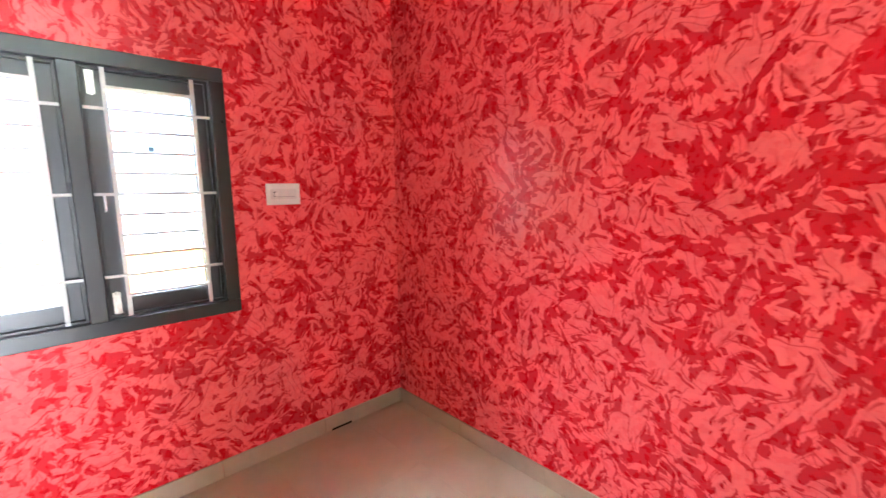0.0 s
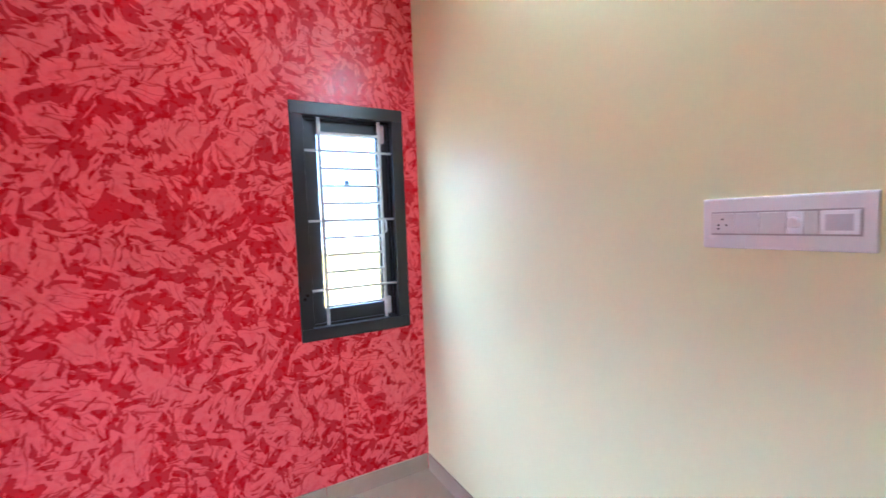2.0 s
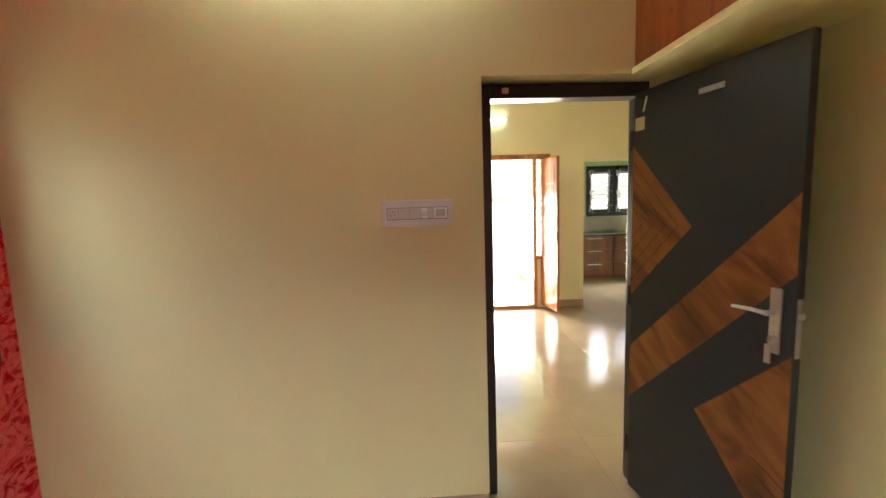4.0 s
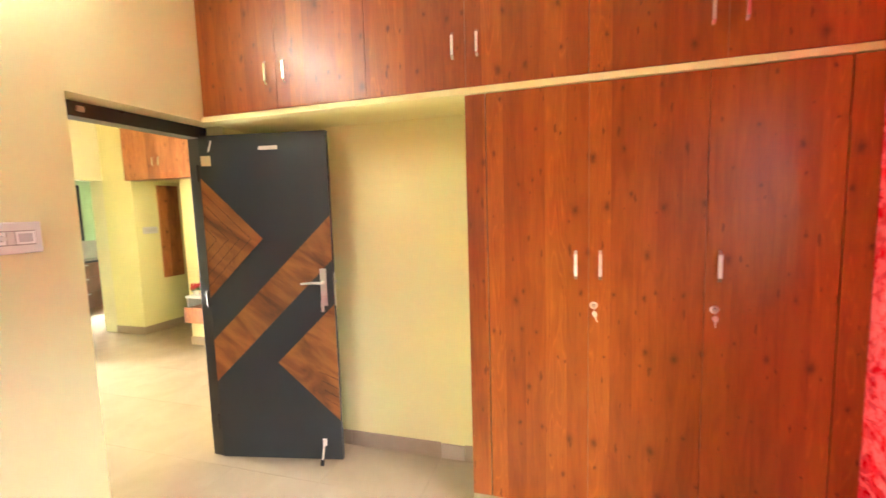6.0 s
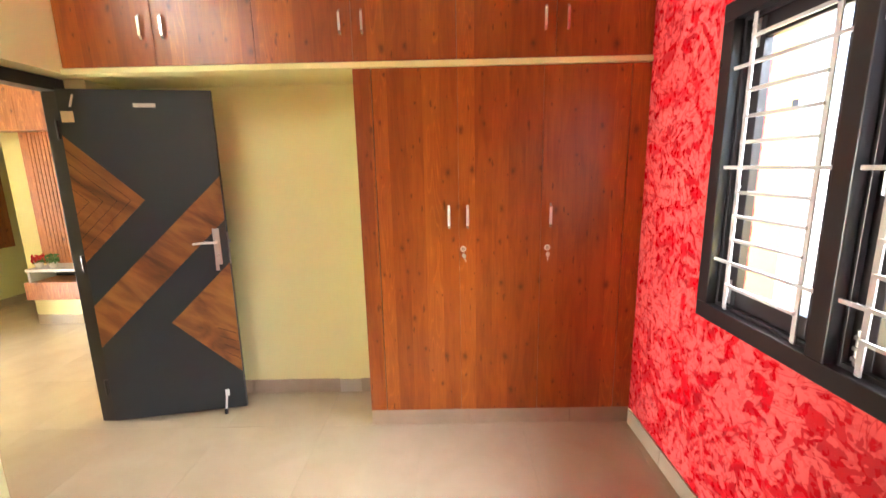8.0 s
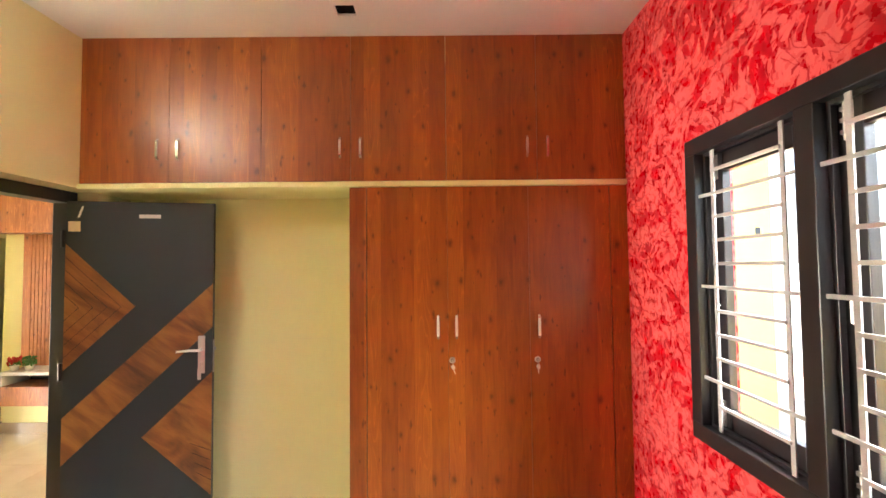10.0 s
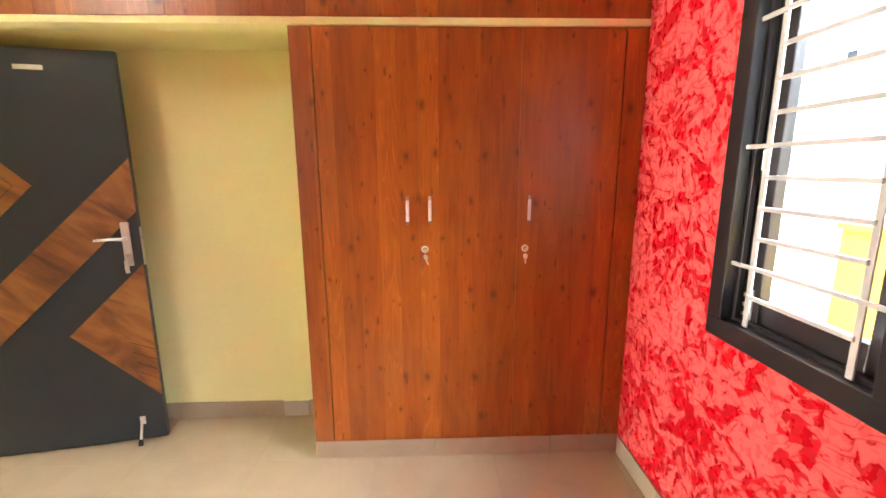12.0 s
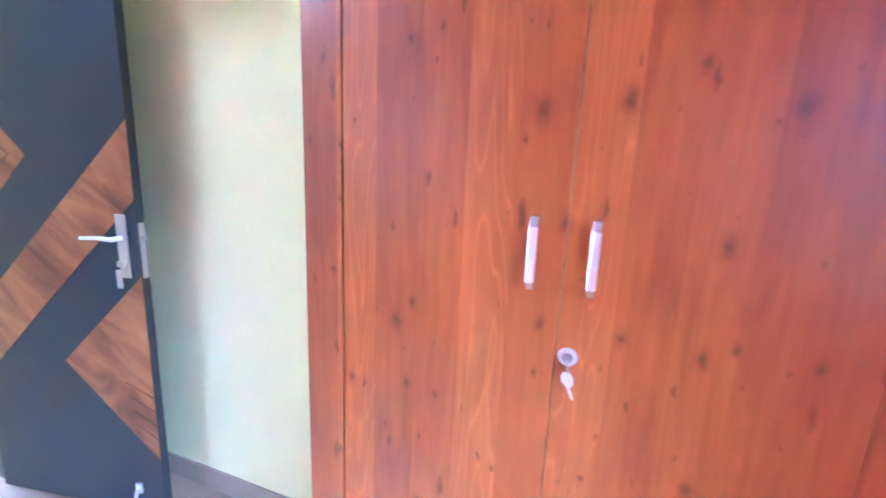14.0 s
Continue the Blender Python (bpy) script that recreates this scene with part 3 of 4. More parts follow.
part("strike_plate", box(-0.19, 2.190, 0.44, -0.16, 2.193, 0.53, bevel=0.001), STEEL, df, "steel strike plate")

ang = math.degrees(math.atan2(3.045 - 2.89, 0.795))
door = thing("door_1", None, "open slate-black flush door with walnut inlay panels", "door", kind="structure", m=pose(-0.14, 2.89, 0, 0, 0, ang))
U0, U1, TH = 0.018, 0.812, 0.034
slab = part("leaf", box(U0, 0.0, 0.012, U1, TH, 2.042, bevel=0.002), SLATE, door)


def inlay(pts, label=""):
    return part("inlay", prism(bm_new(), pts, -0.0022, 0.003), WALNUT, slab, label)


tri = inlay([(U0 + 0.001, 1.79), (0.386, 1.416), (U0 + 0.001, 1.055)], "walnut triangle with engraved chevron lines")
inlay([(U0 + 0.001, 0.785), (U1 - 0.001, 1.545), (U1 - 0.001, 1.280), (U0 + 0.001, 0.515)], "diagonal walnut band")
tri2 = inlay([(U1 - 0.001, 1.008), (0.431, 0.642), (U1 - 0.001, 0.270)], "walnut triangle at the free edge")
for k in range(1, 6):
    ap = 0.386 - 0.073 * k
    sl = (1.79 - 1.416) / (0.386 - U0)
    if ap < U0 + 0.02:
        break
    hgt = (ap - U0) * sl
    w = 0.003
    part("groove", prism(bm_new(), [(ap, 1.416), (U0 + 0.001, 1.416 + hgt), (U0 + 0.001, 1.416 + hgt - w), (ap - w, 1.416), (U0 + 0.001, 1.416 - hgt * 0.965 + w), (U0 + 0.001, 1.416 - hgt * 0.965)], -0.0030, 0.001), GROOVE, slab)
for k in range(1, 5):
    z = 0.300 + 0.058 * k
    part("groove", prism(bm_new(), [(U1 - 0.001, z), (U1 - 0.001, z + 0.0028), (U1 - 0.07 - 0.012 * k, z + 0.055), (U1 - 0.07 - 0.012 * k, z + 0.052)], -0.0030, 0.001), GROOVE, slab)
part("name_plate", box(0.400, -0.004, 1.944, 0.516, 0.0, 1.966, bevel=0.001), STEEL, slab, "small brushed steel plate")
hp = part("lock_plate", box(0.732, -0.008, 1.000, 0.772, 0.0, 1.228, bevel=0.004), STEEL, door, "chrome lever handle on a long plate")
part("spindle", rod((0.750, -0.008, 1.145), (0.750, -0.048, 1.145), 0.009), CHROME, hp)
lev = bm_new()
cyl(lev, (0.756, -0.046, 1.145), (0.700, -0.050, 1.148), 0.0085, 0.0075)
cyl(lev, (0.700, -0.050, 1.148), (0.628, -0.047, 1.143), 0.0075, 0.0060)
part("lever", lev, CHROME, hp)
part("cylinder", rod((0.752, -0.008, 1.055), (0.752, -0.020, 1.055), 0.012), STEEL, hp)
key = part("key", box(0.750, -0.034, 1.046, 0.754, -0.018, 1.066, bevel=0.0015), STEEL, hp)
part("key_tag", box(0.738, -0.030, 0.968, 0.758, -0.024, 1.035, bevel=0.002), STEEL, hp, "bright steel key hanging from the lock")
part("edge_lock", box(U1, 0.006, 1.00, U1 + 0.002, 0.028, 1.20, bevel=0.0005), STEEL, door, "steel lock case in the door edge")
part("latch", box(U1 + 0.002, 0.010, 1.135, U1 + 0.014, 0.024, 1.155, bevel=0.002), STEEL, door)
ds = part("door_stop", box(0.690, -0.010, 0.105, 0.716, 0.0, 0.150, bevel=0.003), CHROME, door, "chrome flip-down door stop")
part("stop_arm", rod((0.702, -0.014, 0.128), (0.696, -0.040, 0.030), 0.006, 0.007), CHROME, ds)
part("stop_tip", rod((0.696, -0.040, 0.034), (0.6945, -0.046, 0.001), 0.010, 0.012), RUBBER, ds, "black rubber foot")
part("tape", box(0.030, -0.0016, 1.862, 0.092, 0.0, 1.922), TAPE, slab, "torn cream masking tape")
part("tape_strip", prism(bm_new(), [(0.075, 1.945), (0.087, 1.945), (0.108, 2.01), (0.098, 2.012)], -0.0014, 0.0), PLASTIC, slab, "torn strip of pale tape")
for z in (0.25, 1.05, 1.82):
    h = part("hinge", rod((0.004, -0.004, z - 0.05), (0.004, -0.004, z + 0.05), 0.007), BLACKW, door)
    part("hinge_leaf", box(0.004, -0.002, z - 0.05, U0 + 0.002, 0.003, z + 0.05), BLACKW, h)


# ---- cupboard, ledge and loft ----
def pull(x, z0, z1, y, parent):
    """Faceted bow handle, standing 2.3 cm off the door."""
    w, dp, k = 0.0074, 0.023, 0.020
    prof = [(z0, 0.0), (z0 + 0.004, 0.010), (z0 + k, dp), (z1 - k, dp), (z1 - 0.004, 0.010), (z1, 0.0)]
    inner = [(z0 + 0.010, 0.0), (z0 + 0.012, 0.007), (z0 + k + 0.004, dp - 0.007), (z1 - k - 0.004, dp - 0.007), (z1 - 0.012, 0.007), (z1 - 0.010, 0.0)]
    bm = bm_new()
    a = [[bm.verts.new((x + s * w * (0.62 if i in (0, 5) else 1.0), y - d, z)) for i, (z, d) in enumerate(prof)] for s in (-1, 1)]
    b = [[bm.verts.new((x + s * w * (0.62 if i in (0, 5) else 1.0), y - d, z)) for i, (z, d) in enumerate(inner)] for s in (-1, 1)]
    for i in range(5):
        bm.faces.new((a[0][i], a[1][i], a[1][i + 1], a[0][i + 1]))
        bm.faces.new((b[0][i], b[0][i + 1], b[1][i + 1], b[1][i]))
        for s in (0, 1):
            bm.faces.new((a[s][i], a[s][i + 1], b[s][i + 1], b[s][i]))
    for i in (0, 5):
        bm.faces.new((a[0][i], a[1][i], b[1][i], b[0][i]))
    bmesh.ops.recalc_face_normals(bm, faces=bm.faces[:])
    bmesh.ops.bevel(bm, geom=bm.edges[:], offset=0.0012, segments=1, affect="EDGES")
    ob = part("handle", bm, SATIN, parent, "satin chrome bow handle with bright polished ends")
    ob.data.materials.append(POLISHED)
    for p in ob.data.polygons:
        zc = sum(ob.data.vertices[i].co.z for i in p.vertices) / len(p.vertices)
        if not z0 + 0.021 < zc < z1 - 0.021:
            p.material_index = 1
    return ob


def cam_lock(x, z, y, parent, swing):
    lk = part("lock", rod((x, y, z), (x, y - 0.005, z), 0.0176, 0.0150, 24), CHROME, parent, "round chrome cam lock with a hanging key")
    part("barrel", rod((x, y - 0.005, z), (x, y - 0.009, z), 0.0095, 0.0085), IRON, lk)
    part("key_blade", box(x - 0.0045, y - 0.024, z - 0.004, x + 0.0045, y - 0.006, z + 0.004), STEEL, lk)
    part("key_ring", rod((x + 0.002, y - 0.017, z - 0.004), (x + 0.005 * swing, y - 0.014, z - 0.030), 0.0016, seg=8), STEEL, lk)
    kb = bm_new()
    prism(kb, [(x + swing * 0.002 - 0.006, z - 0.024), (x + swing * 0.002 + 0.006, z - 0.024), (x + swing * 0.003 + 0.011, z - 0.032), (x + swing * 0.005 + 0.010, z - 0.044), (x + swing * 0.006 + 0.005, z - 0.051), (x + swing * 0.006 - 0.004, z - 0.051), (x + swing * 0.004 - 0.010, z - 0.042), (x + swing * 0.003 - 0.011, z - 0.032)], y - 0.016, y - 0.013)
    prism(kb, [(x + swing * 0.006 - 0.003, z - 0.050), (x + swing * 0.006 + 0.003, z - 0.050), (x + swing * 0.016 + 0.002, z - 0.074), (x + swing * 0.016 - 0.002, z - 0.074)], y - 0.0155, y - 0.0135)
    part("spare_key", kb, CHROME, lk)


CX = (1.546, 1.645, 2.102, 2.565, 3.028, 3.131)
DZ0, DZ1 = 0.100, 2.092
cup = thing("wardrobe", (2.34, CF, 0), "built-in red-brown pine laminate wardrobe with three doors", "wardrobe")
part("carcass", box(1.563, CF + 0.021, 0.10, 3.129, NB - 0.002, 2.09), GAP_DARK, cup)
part("filler", box(CX[0], CF, DZ0, CX[1] - 0.0045, CF + 0.018, DZ1, bevel=0.001), LAM, cup)
part("filler", box(CX[4] + 0.0045, CF, DZ0, CX[5], CF + 0.018, DZ1, bevel=0.001), LAM, cup)
for i in (1, 2, 3):
    d = part("door", box(CX[i] + 0.0008, CF, DZ0, CX[i + 1] - 0.0008, CF + 0.018, DZ1, bevel=0.001), LAM, cup)
    pull((2.046, 2.150, 2.615)[i - 1], 1.224, 1.366, CF, d)
    if i > 1:
        cam_lock((2.124, 2.604)[i - 2], 1.109, CF, d, (1, 0.1)[i - 2])
pl = thing("wardrobe_plinth", (2.34, CF, 0), "beige tile plinth under the wardrobe", "plinth", kind="structure")
for x0, x1 in ((1.546, 2.16), (2.162, 2.77), (2.772, 3.131)):
    part("plinth_tile", box(x0, CF + 0.002, 0, x1, CF + 0.02, 0.0985, bevel=0.0015), SKIRT, pl)

ledge = solid("loft_ledge", box(0.0, CF - 0.012, 2.096, EW - 0.001, NB, 2.126, bevel=0.004), YELLOW, "thin cream plastered slab under the loft cupboards", "ledge")
LXS = (0.003, 0.512, 1.040, 1.553, 2.100, 2.622, 3.129)
for i in range(3):
    a, b, c = LXS[2 * i:2 * i + 3]
    lo = thing("loft_cupboard", ((a + c) / 2, CF, 2.124), "red-brown pine laminate loft cupboard with two doors", "cupboard", "loft cupboards")
    part("carcass", box(a + 0.004, CF + 0.02, 2.130, c - 0.004, NB - 0.002, CEIL), GAP_DARK, lo)
    for x0, x1, hx in ((a, b, b - 0.058), (b, c, b + 0.058)):
        d = part("door", box(x0 + 0.0012, CF, 2.130, x1 - 0.0012, CF + 0.018, CEIL - 0.001, bevel=0.001), LAM, lo)
        pull(hx, 2.256, 2.385, CF, d)


# ---- switch plates, lamps ----
def switch_board(name, m, w, h, label, cells):
    """x to the viewer's right, y into the wall, z up, centre at the origin."""
    t = thing(name, None, label, "switchboard", m=m)
    part("plate", box(-w / 2, -0.012, -h / 2, w / 2, 0, h / 2, bevel=0.005), PLASTIC, t)
    ih = h * 0.40
    part("recess", box(-w / 2 + 0.022, -0.0135, -ih / 2 - 0.004, w / 2 - 0.022, -0.011, ih / 2 + 0.004, bevel=0.001), RECESS if len(cells) > 3 else PLASTIC2, t)
    x = -w / 2 + 0.024
    for kind, cw in cells:
        bz = part("module", box(x + 0.001, -0.0175, -ih / 2, x + cw - 0.001, -0.012, ih / 2, bevel=0.0015), GLARE if kind in ("frame", "knob") and len(cells) > 3 else PLASTIC2, t)
        c = x + cw / 2
        if kind == "socket":
            for dx, dz in ((0, 0.010), (-0.009, -0.004), (0.009, -0.004), (-0.009, -0.013)):
                part("pin_hole", rod((c + dx, -0.0178, dz), (c + dx, -0.016, dz), 0.0026, seg=10), GROOVE, bz)
        if kind == "knob":
            part("regulator_knob", rod((c, -0.0175, 0), (c, -0.030, 0), 0.012, 0.010, 20), PLASTIC, bz)
        if kind == "frame":
            part("blank", box(c - cw * 0.34, -0.0185, -ih * 0.34, c + cw * 0.34, -0.017, ih * 0.34, bevel=0.0005), GREYTOP, bz)
        x += cw
    return t


switch_board("switchboard", pose(0.0, 1.823, 1.504, 0, 0, 90), 0.322, 0.121, "long white plastic switchboard on the cream wall", [("socket", 0.050), ("rocker", 0.052), ("rocker", 0.052), ("knob", 0.030), ("rocker", 0.026), ("frame", 0.064)])
eb = switch_board("switchboard", pose(EW, 0.786, 1.534, 0, 0, -90), 0.192, 0.119, "small white plastic switchboard on the red wall", [("knob", 0.050), ("rocker", 0.048), ("rocker", 0.046)])
part("indicator", box(-0.058, -0.0195, -0.012, -0.046, -0.0172, 0.014, bevel=0.001), GROOVE, eb, "small dark switch marker")
part("rocker_seam", box(-0.040, -0.0190, -0.016, 0.058, -0.0172, -0.013), RECESS, eb)
switch_board("switchboard", pose(-3.40, 5.15, 1.385, 0, 0, 90), 0.21, 0.09, "white switchboard on the yellow passage wall", [("rocker", 0.054), ("rocker", 0.054), ("rocker", 0.054)])


def tube_light(m, length, label, glow):
    t = thing("tube_light", None, label, "tube light", m=m)
    part("batten", box(-length / 2, -0.026, -0.014, length / 2, 0, 0.020, bevel=0.003), PLASTIC, t)
    part("tube", rod((-length / 2 + 0.02, -0.052, 0), (length / 2 - 0.02, -0.052, 0), 0.013), glow, t, "glowing white tube")
    for s in (-1, 1):
        part("end_cap", box(s * (length / 2 - 0.022), -0.068, -0.018, s * length / 2, 0, 0.018, bevel=0.004), PLASTIC, t)


tube_light(pose(0.0, 1.55, 2.70, 0, 0, 90), 1.20, "lit white tube light on the cream bedroom wall", TUBE)
tube_light(pose(HX, 2.44, 2.632, 0, 0, 90), 1.20, "lit white tube light above the main door", TUBE2)


def lamp_holder(m, label):
    t = thing("lamp_holder", None, label, "lamp holder", m=m)
    b = lathe([(0.045, 0.0), (0.047, 0.012), (0.040, 0.022), (0.024, 0.026)])
    bmesh.ops.rotate(b, verts=b.verts[:], cent=(0, 0, 0), matrix=Matrix.Rotation(radians(90), 3, "X"))
    part("base", b, PLASTIC, t, smooth=True)
    part("neck", rod((0, -0.024, 0), (0, -0.075, -0.030), 0.020, 0.019, 20), PLASTIC, t)
    part("socket_rim", rod((0, -0.075, -0.030), (0, -0.082, -0.034), 0.022, 0.022, 20), PLASTIC2, t)


lamp_holder(pose(1.61, 0.0, 2.715, 0, 0, 180), "white plastic lamp holder on the red wall")
ob = thing("outlet_box", None, "small white plastic outlet box high on the red wall", "outlet", m=pose(EW, 0.575, 2.68, 0, 0, -90))
part("box_body", box(-0.045, -0.03, -0.045, 0.045, 0, 0.045, bevel=0.005), PLASTIC, ob)
part("cover", box(-0.036, -0.034, -0.036, 0.036, -0.03, 0.036, bevel=0.002), PLASTIC2, ob)

# ---- hall: main door ----
mf = thing("door_frame", (HX, 2.9, 0), "polished brown teak frame of the main door with side windows", "door frame", kind="structure")
part("head", box(HX - 0.10, 2.12, 2.095, HX + 0.012, 3.635, 2.165, bevel=0.004), TEAK, mf)
for y, z, w in ((2.12, 0.90, 0.055), (2.43, 0.0, 0.155), (3.385, 0.0, 0.055), (3.59, 0.70, 0.055)):
    part("post", box(HX - 0.10, y, z, HX + 0.010, y + w, 2.095, bevel=0.004), TEAK, mf)
part("sill", box(HX - 0.10, 2.175, 0.90, HX + 0.012, 2.43, 0.955, bevel=0.004), TEAK, mf)
part("sill", box(HX - 0.10, 3.44, 0.70, HX + 0.012, 3.59, 0.755, bevel=0.004), TEAK, mf)
part("threshold", box(HX - 0.10, 2.585, 0.0, HX + 0.008, 3.385, 0.05, bevel=0.004), TEAK, mf)
for y0, y1, z0, cnt in ((2.175, 2.43, 0.955, 11), (3.44, 3.59, 0.755, 13)):
    for k in range(cnt):
        z = z0 + (2.095 - z0) * (k + 0.5) / cnt
        part("bar", rod((HX - 0.05, y0, z), (HX - 0.05, y1, z), 0.009, seg=8), BLACKW, mf)
gp = part("pane", box(HX - 0.075, 2.172, 0.95, HX - 0.071, 2.433, 2.098), GLASS, mf, "glass pane with a coloured feather decal")
gp.visible_shadow = False
dec = part("decal", box(HX - 0.0705, 2.19, 1.02, HX - 0.0700, 2.42, 1.62), DECAL_P, mf, "pale decal sheet")
rnd = random.Random(4)
for k in range(26):
    y, z = 2.20 + rnd.random() * 0.20, 1.05 + rnd.random() * 0.52
    r = 0.018 + rnd.random() * 0.03
    part("decal_leaf", rod((HX - 0.0698, y, z), (HX - 0.0690, y, z), r, seg=9), (DECAL_G, DECAL_G, DECAL_G, DECAL_B)[k % 4], dec)
part("decal_eye", rod((HX - 0.0688, 2.30, 1.47), (HX - 0.0680, 2.30, 1.47), 0.045, seg=14), DECAL_B, dec)
part("decal_eye", rod((HX - 0.0678, 2.30, 1.47), (HX - 0.0670, 2.30, 1.47), 0.026, seg=14), DECAL_R, dec)


def main_leaf(m, w, label, flip):
    t = thing("main_door_leaf", None, label, "door", kind="structure", group="main door leaves", m=m)
    b = part("leaf", box(0, 0, 0.055, w, 0.038, 2.09, bevel=0.003), TEAK, t)
    for z in (0.25, 0.55, 0.85, 1.15, 1.45, 1.75):
        part("raised_panel", box(0.06, -0.006, z, w - 0.06, 0.0, z + 0.23, bevel=0.005), TEAK, b)
        part("raised_panel", box(0.06, 0.038, z, w - 0.06, 0.044, z + 0.23, bevel=0.005), TEAK, b)
    part("tower_bolt", box(w - 0.04, -0.012, 1.0, w - 0.02, 0.0, 1.12, bevel=0.002), STEEL, t)
    part("pull", rod((w - 0.03, -0.03, 1.18), (w - 0.03, -0.03, 1.30), 0.008), STEEL, t)


main_leaf(pose(HX + 0.015, 3.49, 0, 0, 0, 10), 0.47, "open polished teak main door leaf with raised panels", 1)
main_leaf(pose(HX + 0.015, 2.600, 0, 0, 0, -22), 0.46, "open polished teak main door leaf against the wall", -1)
bellbox = thing("meter_box", None, "small white box with a lamp above the tube light", "box", m=pose(HX, 2.51, 2.865, 0, 0, 90))
part("box_body", box(-0.045, -0.04, -0.06, 0.045, 0, 0.085, bevel=0.004), PLASTIC, bellbox)
part("slot", box(-0.008, -0.043, -0.01, 0.008, -0.04, 0.04), GROOVE, bellbox)
part("bulb", rod((-0.05, -0.05, -0.125), (-0.04, -0.03, -0.06), 0.022, 0.016), PLASTIC2, bellbox)

# ---- hall: loft, television unit, panel ----
LZ = 2.03
hl = thing("loft_cupboard", (-1.8, 4.87, LZ), "teak laminate loft cupboard over the passage", "cupboard")
part("carcass", box(-3.395, 4.89, LZ, -WT - 0.002, 5.055, 3.09), HALLWOOD, hl)
xs = (-3.395, -2.84, -2.32, -1.80, -1.28, -0.76, -0.235)
for i in range(6):
    d = part("door", box(xs[i] + 0.0015, 4.872, LZ, xs[i + 1] - 0.0015, 4.889, 3.09, bevel=0.001), HALLWOOD, hl)
    pull(xs[i + 1] - 0.05 if i % 2 == 0 else xs[i] + 0.05, LZ + 0.15, LZ + 0.27, 4.872, d)
solid("passage_soffit", box(-3.40, 5.06, LZ + 0.005, -2.72, 6.7, LZ + 0.05), CREAM, "cream underside of the loft over the passage", "ceiling")
wp = thing("wall_panel", (-3.40, 5.445, 0.715), "narrow teak laminate wall cabinet door in the passage", "cabinet")
part("panel", box(-3.399, 5.29, 0.715, -3.372, 5.60, 1.99, bevel=0.002), HALLWOOD, wp)
tv = thing("television_unit", (-1.6, 5.06, 0), "wall-mounted television unit with grey top and teak drawer", "television unit")
part("top", box(-2.41, 4.72, 0.576, -0.6, 5.058, 0.604, bevel=0.002), GREYTOP, tv)
part("shelf_back", box(-2.38, 5.03, 0.462, -0.62, 5.058, 0.575), SLATE, tv)
part("shelf_side", box(-2.405, 4.735, 0.462, -2.381, 5.058, 0.575), GREYTOP, tv)
part("shelf_divider", box(-1.86, 4.735, 0.462, -1.84, 5.03, 0.575), GREYTOP, tv)
part("drawer", box(-2.45, 4.72, 0.272, -0.6, 5.058, 0.461, bevel=0.002), HALLWOOD, tv)
part("plinth", box(-2.38, 4.75, 0.0, -0.7, 5.058, 0.271), CREAM, tv)
part("plinth_tile", box(-2.39, 4.74, 0.0, -0.69, 4.75, 0.10), SKIRT, tv)
sp = thing("slat_panel", (-1.6, 5.06, 0.6), "brown fluted teak slat panel above the television unit", "wall panel")
part("backing", box(-2.48, 5.050, 0.606, -0.6, 5.059, 2.028), KITCHWOOD, sp)
part("edge_board", box(-2.48, 5.020, 0.606, -2.392, 5.050, 2.026, bevel=0.002), HALLWOOD, sp)
for k in range(43):
    x = -2.386 + k * 0.041
    part("slat", box(x, 5.020, 0.606, x + 0.035, 5.050, 2.026, bevel=0.003), HALLWOOD, sp)


def flower_pot(x, y, z, flower, label):
    t = thing("flower_pot", (x, y, z), label, "flower pot", "flower pots")
    b = lathe([(0.028, 0.0), (0.040, 0.05), (0.042, 0.055), (0.036, 0.056), (0.034, 0.046)])
    bmesh.ops.translate(b, vec=(x, y, z), verts=b.verts[:])
    part("pot", b, POT, t, smooth=True)
    r = random.Random(int(x * 1000))
    for mt, name, cnt, lo, hi in ((LEAF, "foliage", 40, 0.05, 0.10), (flower, "blossom", 90, 0.07, 0.14)):
        bm = bm_new()
        for i in range(cnt):
            a, e, rr = r.random() * 6.283, r.random(), 0.055 * math.sqrt(r.random())
            c = Vector((x + rr * math.cos(a), y + rr * math.sin(a), z + lo + (hi - lo) * e))
            m = Matrix.Translation(c) @ Euler((r.random() * 6, r.random() * 6, r.random() * 6)).to_matrix().to_4x4()
            vs = [bm.verts.new(m @ Vector(p)) for p in ((-0.018, 0, 0), (0, -0.011, 0.003), (0.018, 0, 0), (0, 0.011, 0.003))]
            bm.faces.new(vs)
        part(name, bm, mt, t)


flower_pot(-2.34, 4.82, 0.604, PETAL, "white pot of red flowers on the television unit")
flower_pot(-2.19, 4.82, 0.604, LEAF, "white pot of green foliage on the television unit")

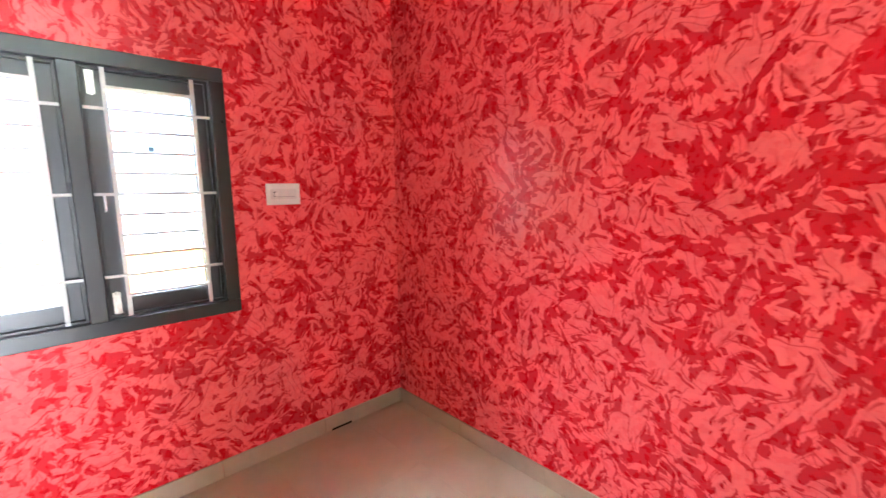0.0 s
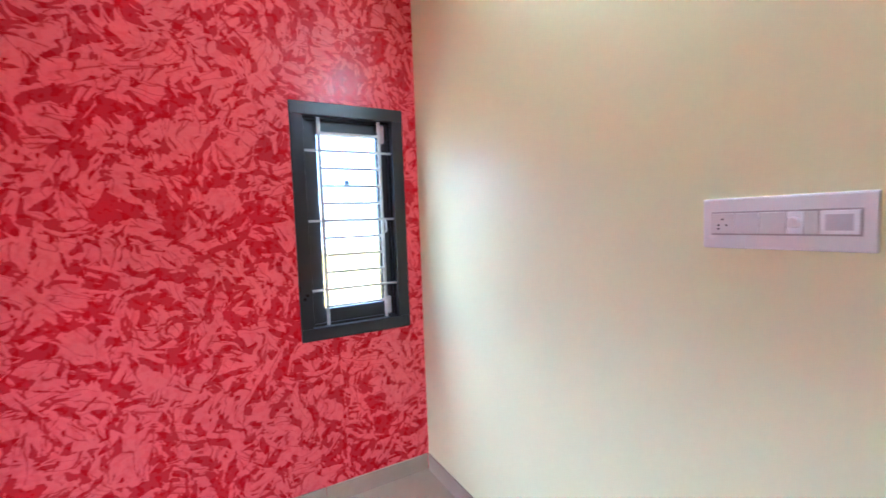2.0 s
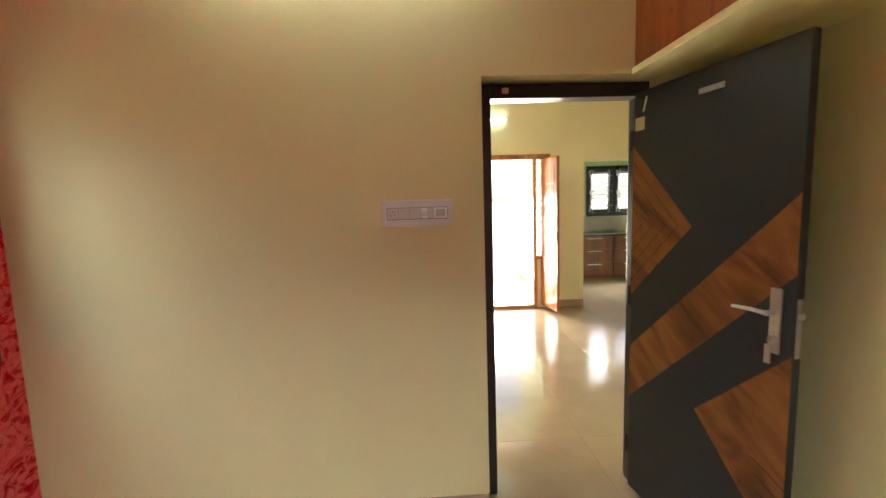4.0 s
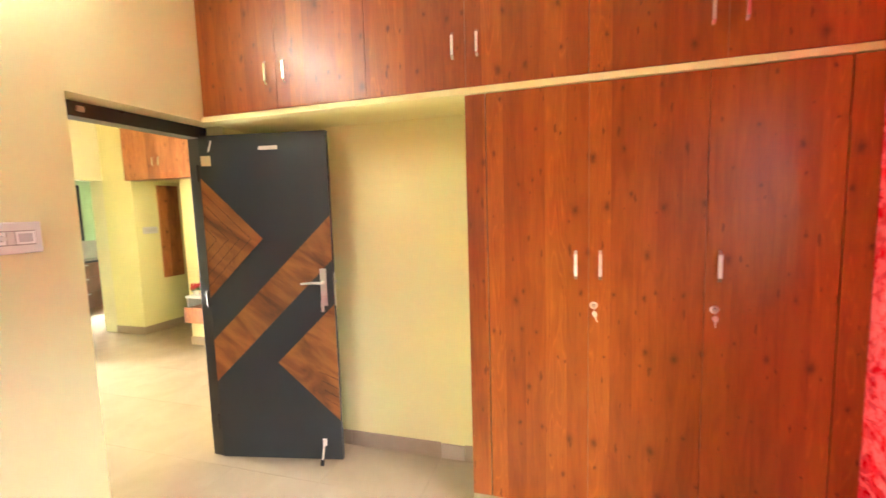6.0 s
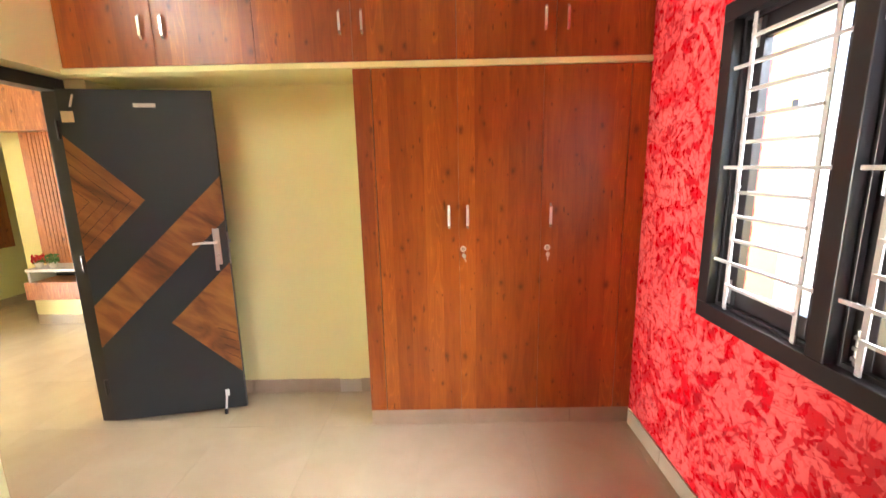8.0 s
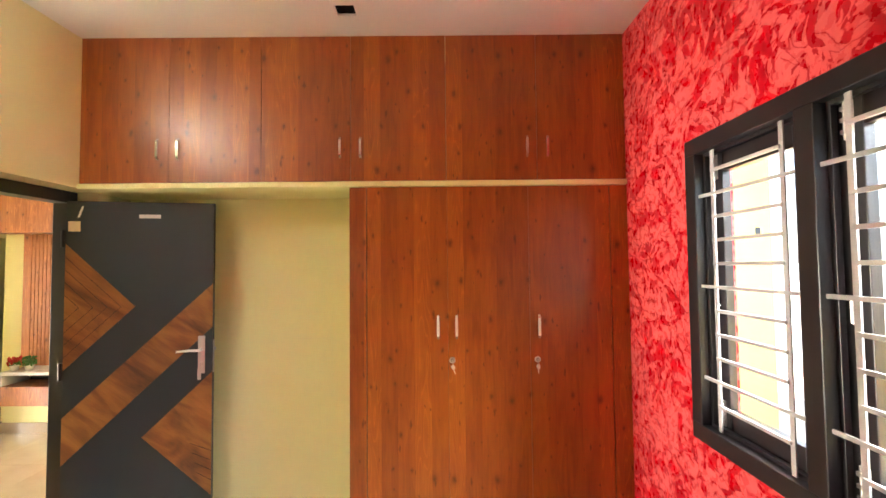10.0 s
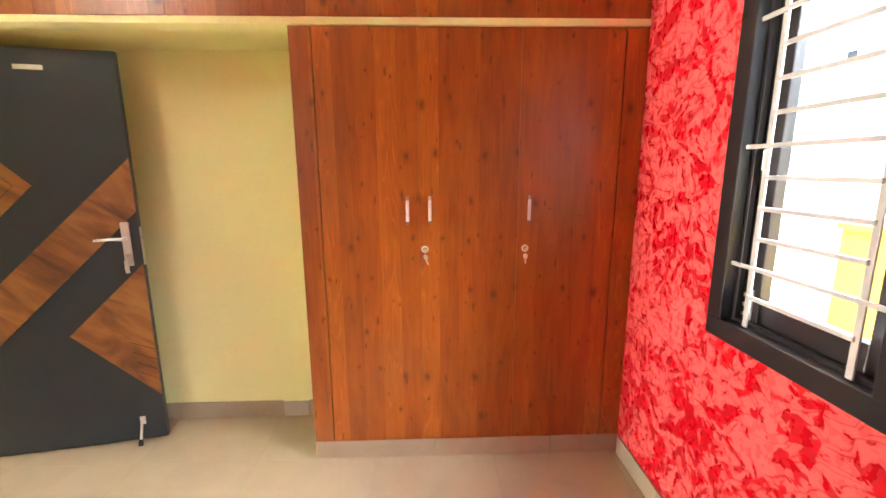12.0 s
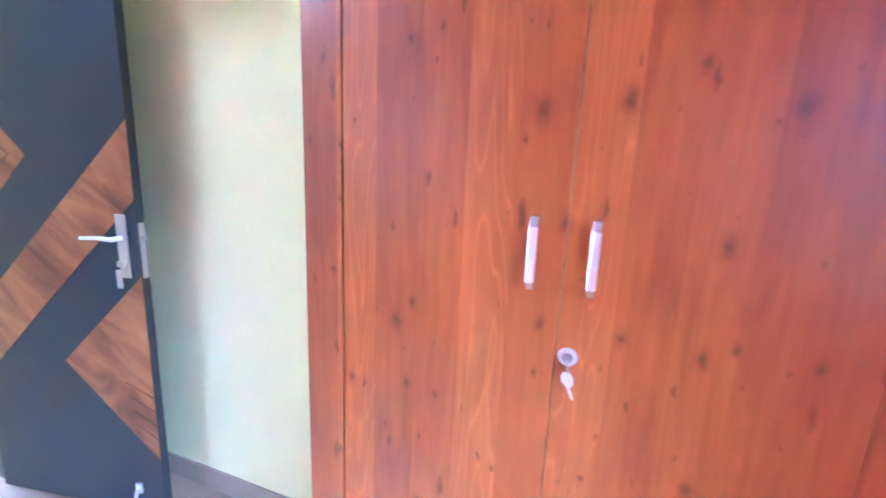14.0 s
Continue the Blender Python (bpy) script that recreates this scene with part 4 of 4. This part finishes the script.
# ---- kitchen ----
for i, (y0, y1) in enumerate(((3.96, 4.75), (4.75, 5.50), (5.50, 6.20), (6.20, 6.88))):
    c = thing("kitchen_cabinet", (-6.2, (y0 + y1) / 2, 0), "dark brown laminate kitchen drawer unit with steel pulls", "cabinet", "kitchen cabinets")
    part("body", box(-6.49, y0 + 0.002, 0.0, -5.98, y1 - 0.002, 0.80), KITCHWOOD, c)
    for z0, z1 in ((0.03, 0.29), (0.295, 0.55), (0.555, 0.795)):
        d = part("drawer", box(-5.98, y0 + 0.004, z0, -5.96, y1 - 0.004, z1, bevel=0.002), KITCHWOOD, c)
        part("pull", box(-5.96, (y0 + y1) / 2 - 0.14, z1 - 0.045, -5.945, (y0 + y1) / 2 + 0.14, z1 - 0.03, bevel=0.003), STEEL, d)
solid("worktop", box(-6.49, 3.96, 0.80, -5.93, 6.88, 0.835, bevel=0.004), COUNTER, "black granite kitchen worktop", "worktop", kind="structure")
bs = thing("backsplash", (-6.49, 5.4, 0.835), "beige tiled backsplash above the worktop", "backsplash", kind="structure")
for r in range(1):
    for k in range(7):
        y = 3.96 + k * 0.418
        part("tile", box(-6.499, y, 0.837, -6.490, y + 0.415, 1.155, bevel=0.001), SPLASH, bs)
uc = thing("wall_cupboard", (-6.4, 4.6, 1.35), "dark brown kitchen wall cupboard beside the window", "cupboard")
part("body", box(-6.49, 4.2, 1.45, -6.18, 4.93, 2.15), KITCHWOOD, uc)
part("door", box(-6.18, 4.202, 1.452, -6.162, 4.928, 2.148, bevel=0.002), KITCHWOOD, uc)

# ---- floor tiles, last ----
fl = solid("floor", box(HX - 2.6, -0.1, -0.010, EW + 0.0, 6.9, -0.0035), GROUT, "glossy beige vitrified tile floor with fine joints", "floor")
TW = 0.615
tile_mesh = mesh_of("tile", box(0.0006, 0.0006, -0.008, TW - 0.0006, TW - 0.0006, 0.0, bevel=0.0004), TILE)
for i in range(-14, 3):
    for j in range(-3, 12):
        x, y = 1.855 + i * TW, 0.365 + j * TW
        if x > EW or x + TW < HX - 2.6 or y + TW < 0 or y > 6.9:
            continue
        if x > -WT and not (y + TW > 0 and y < NB):
            continue
        if x + TW < HX - 0.25 and y + TW < 3.9:
            continue
        tl = new("tile", tile_mesh)
        tl.location = (x, y, 0)
        tl.parent = fl
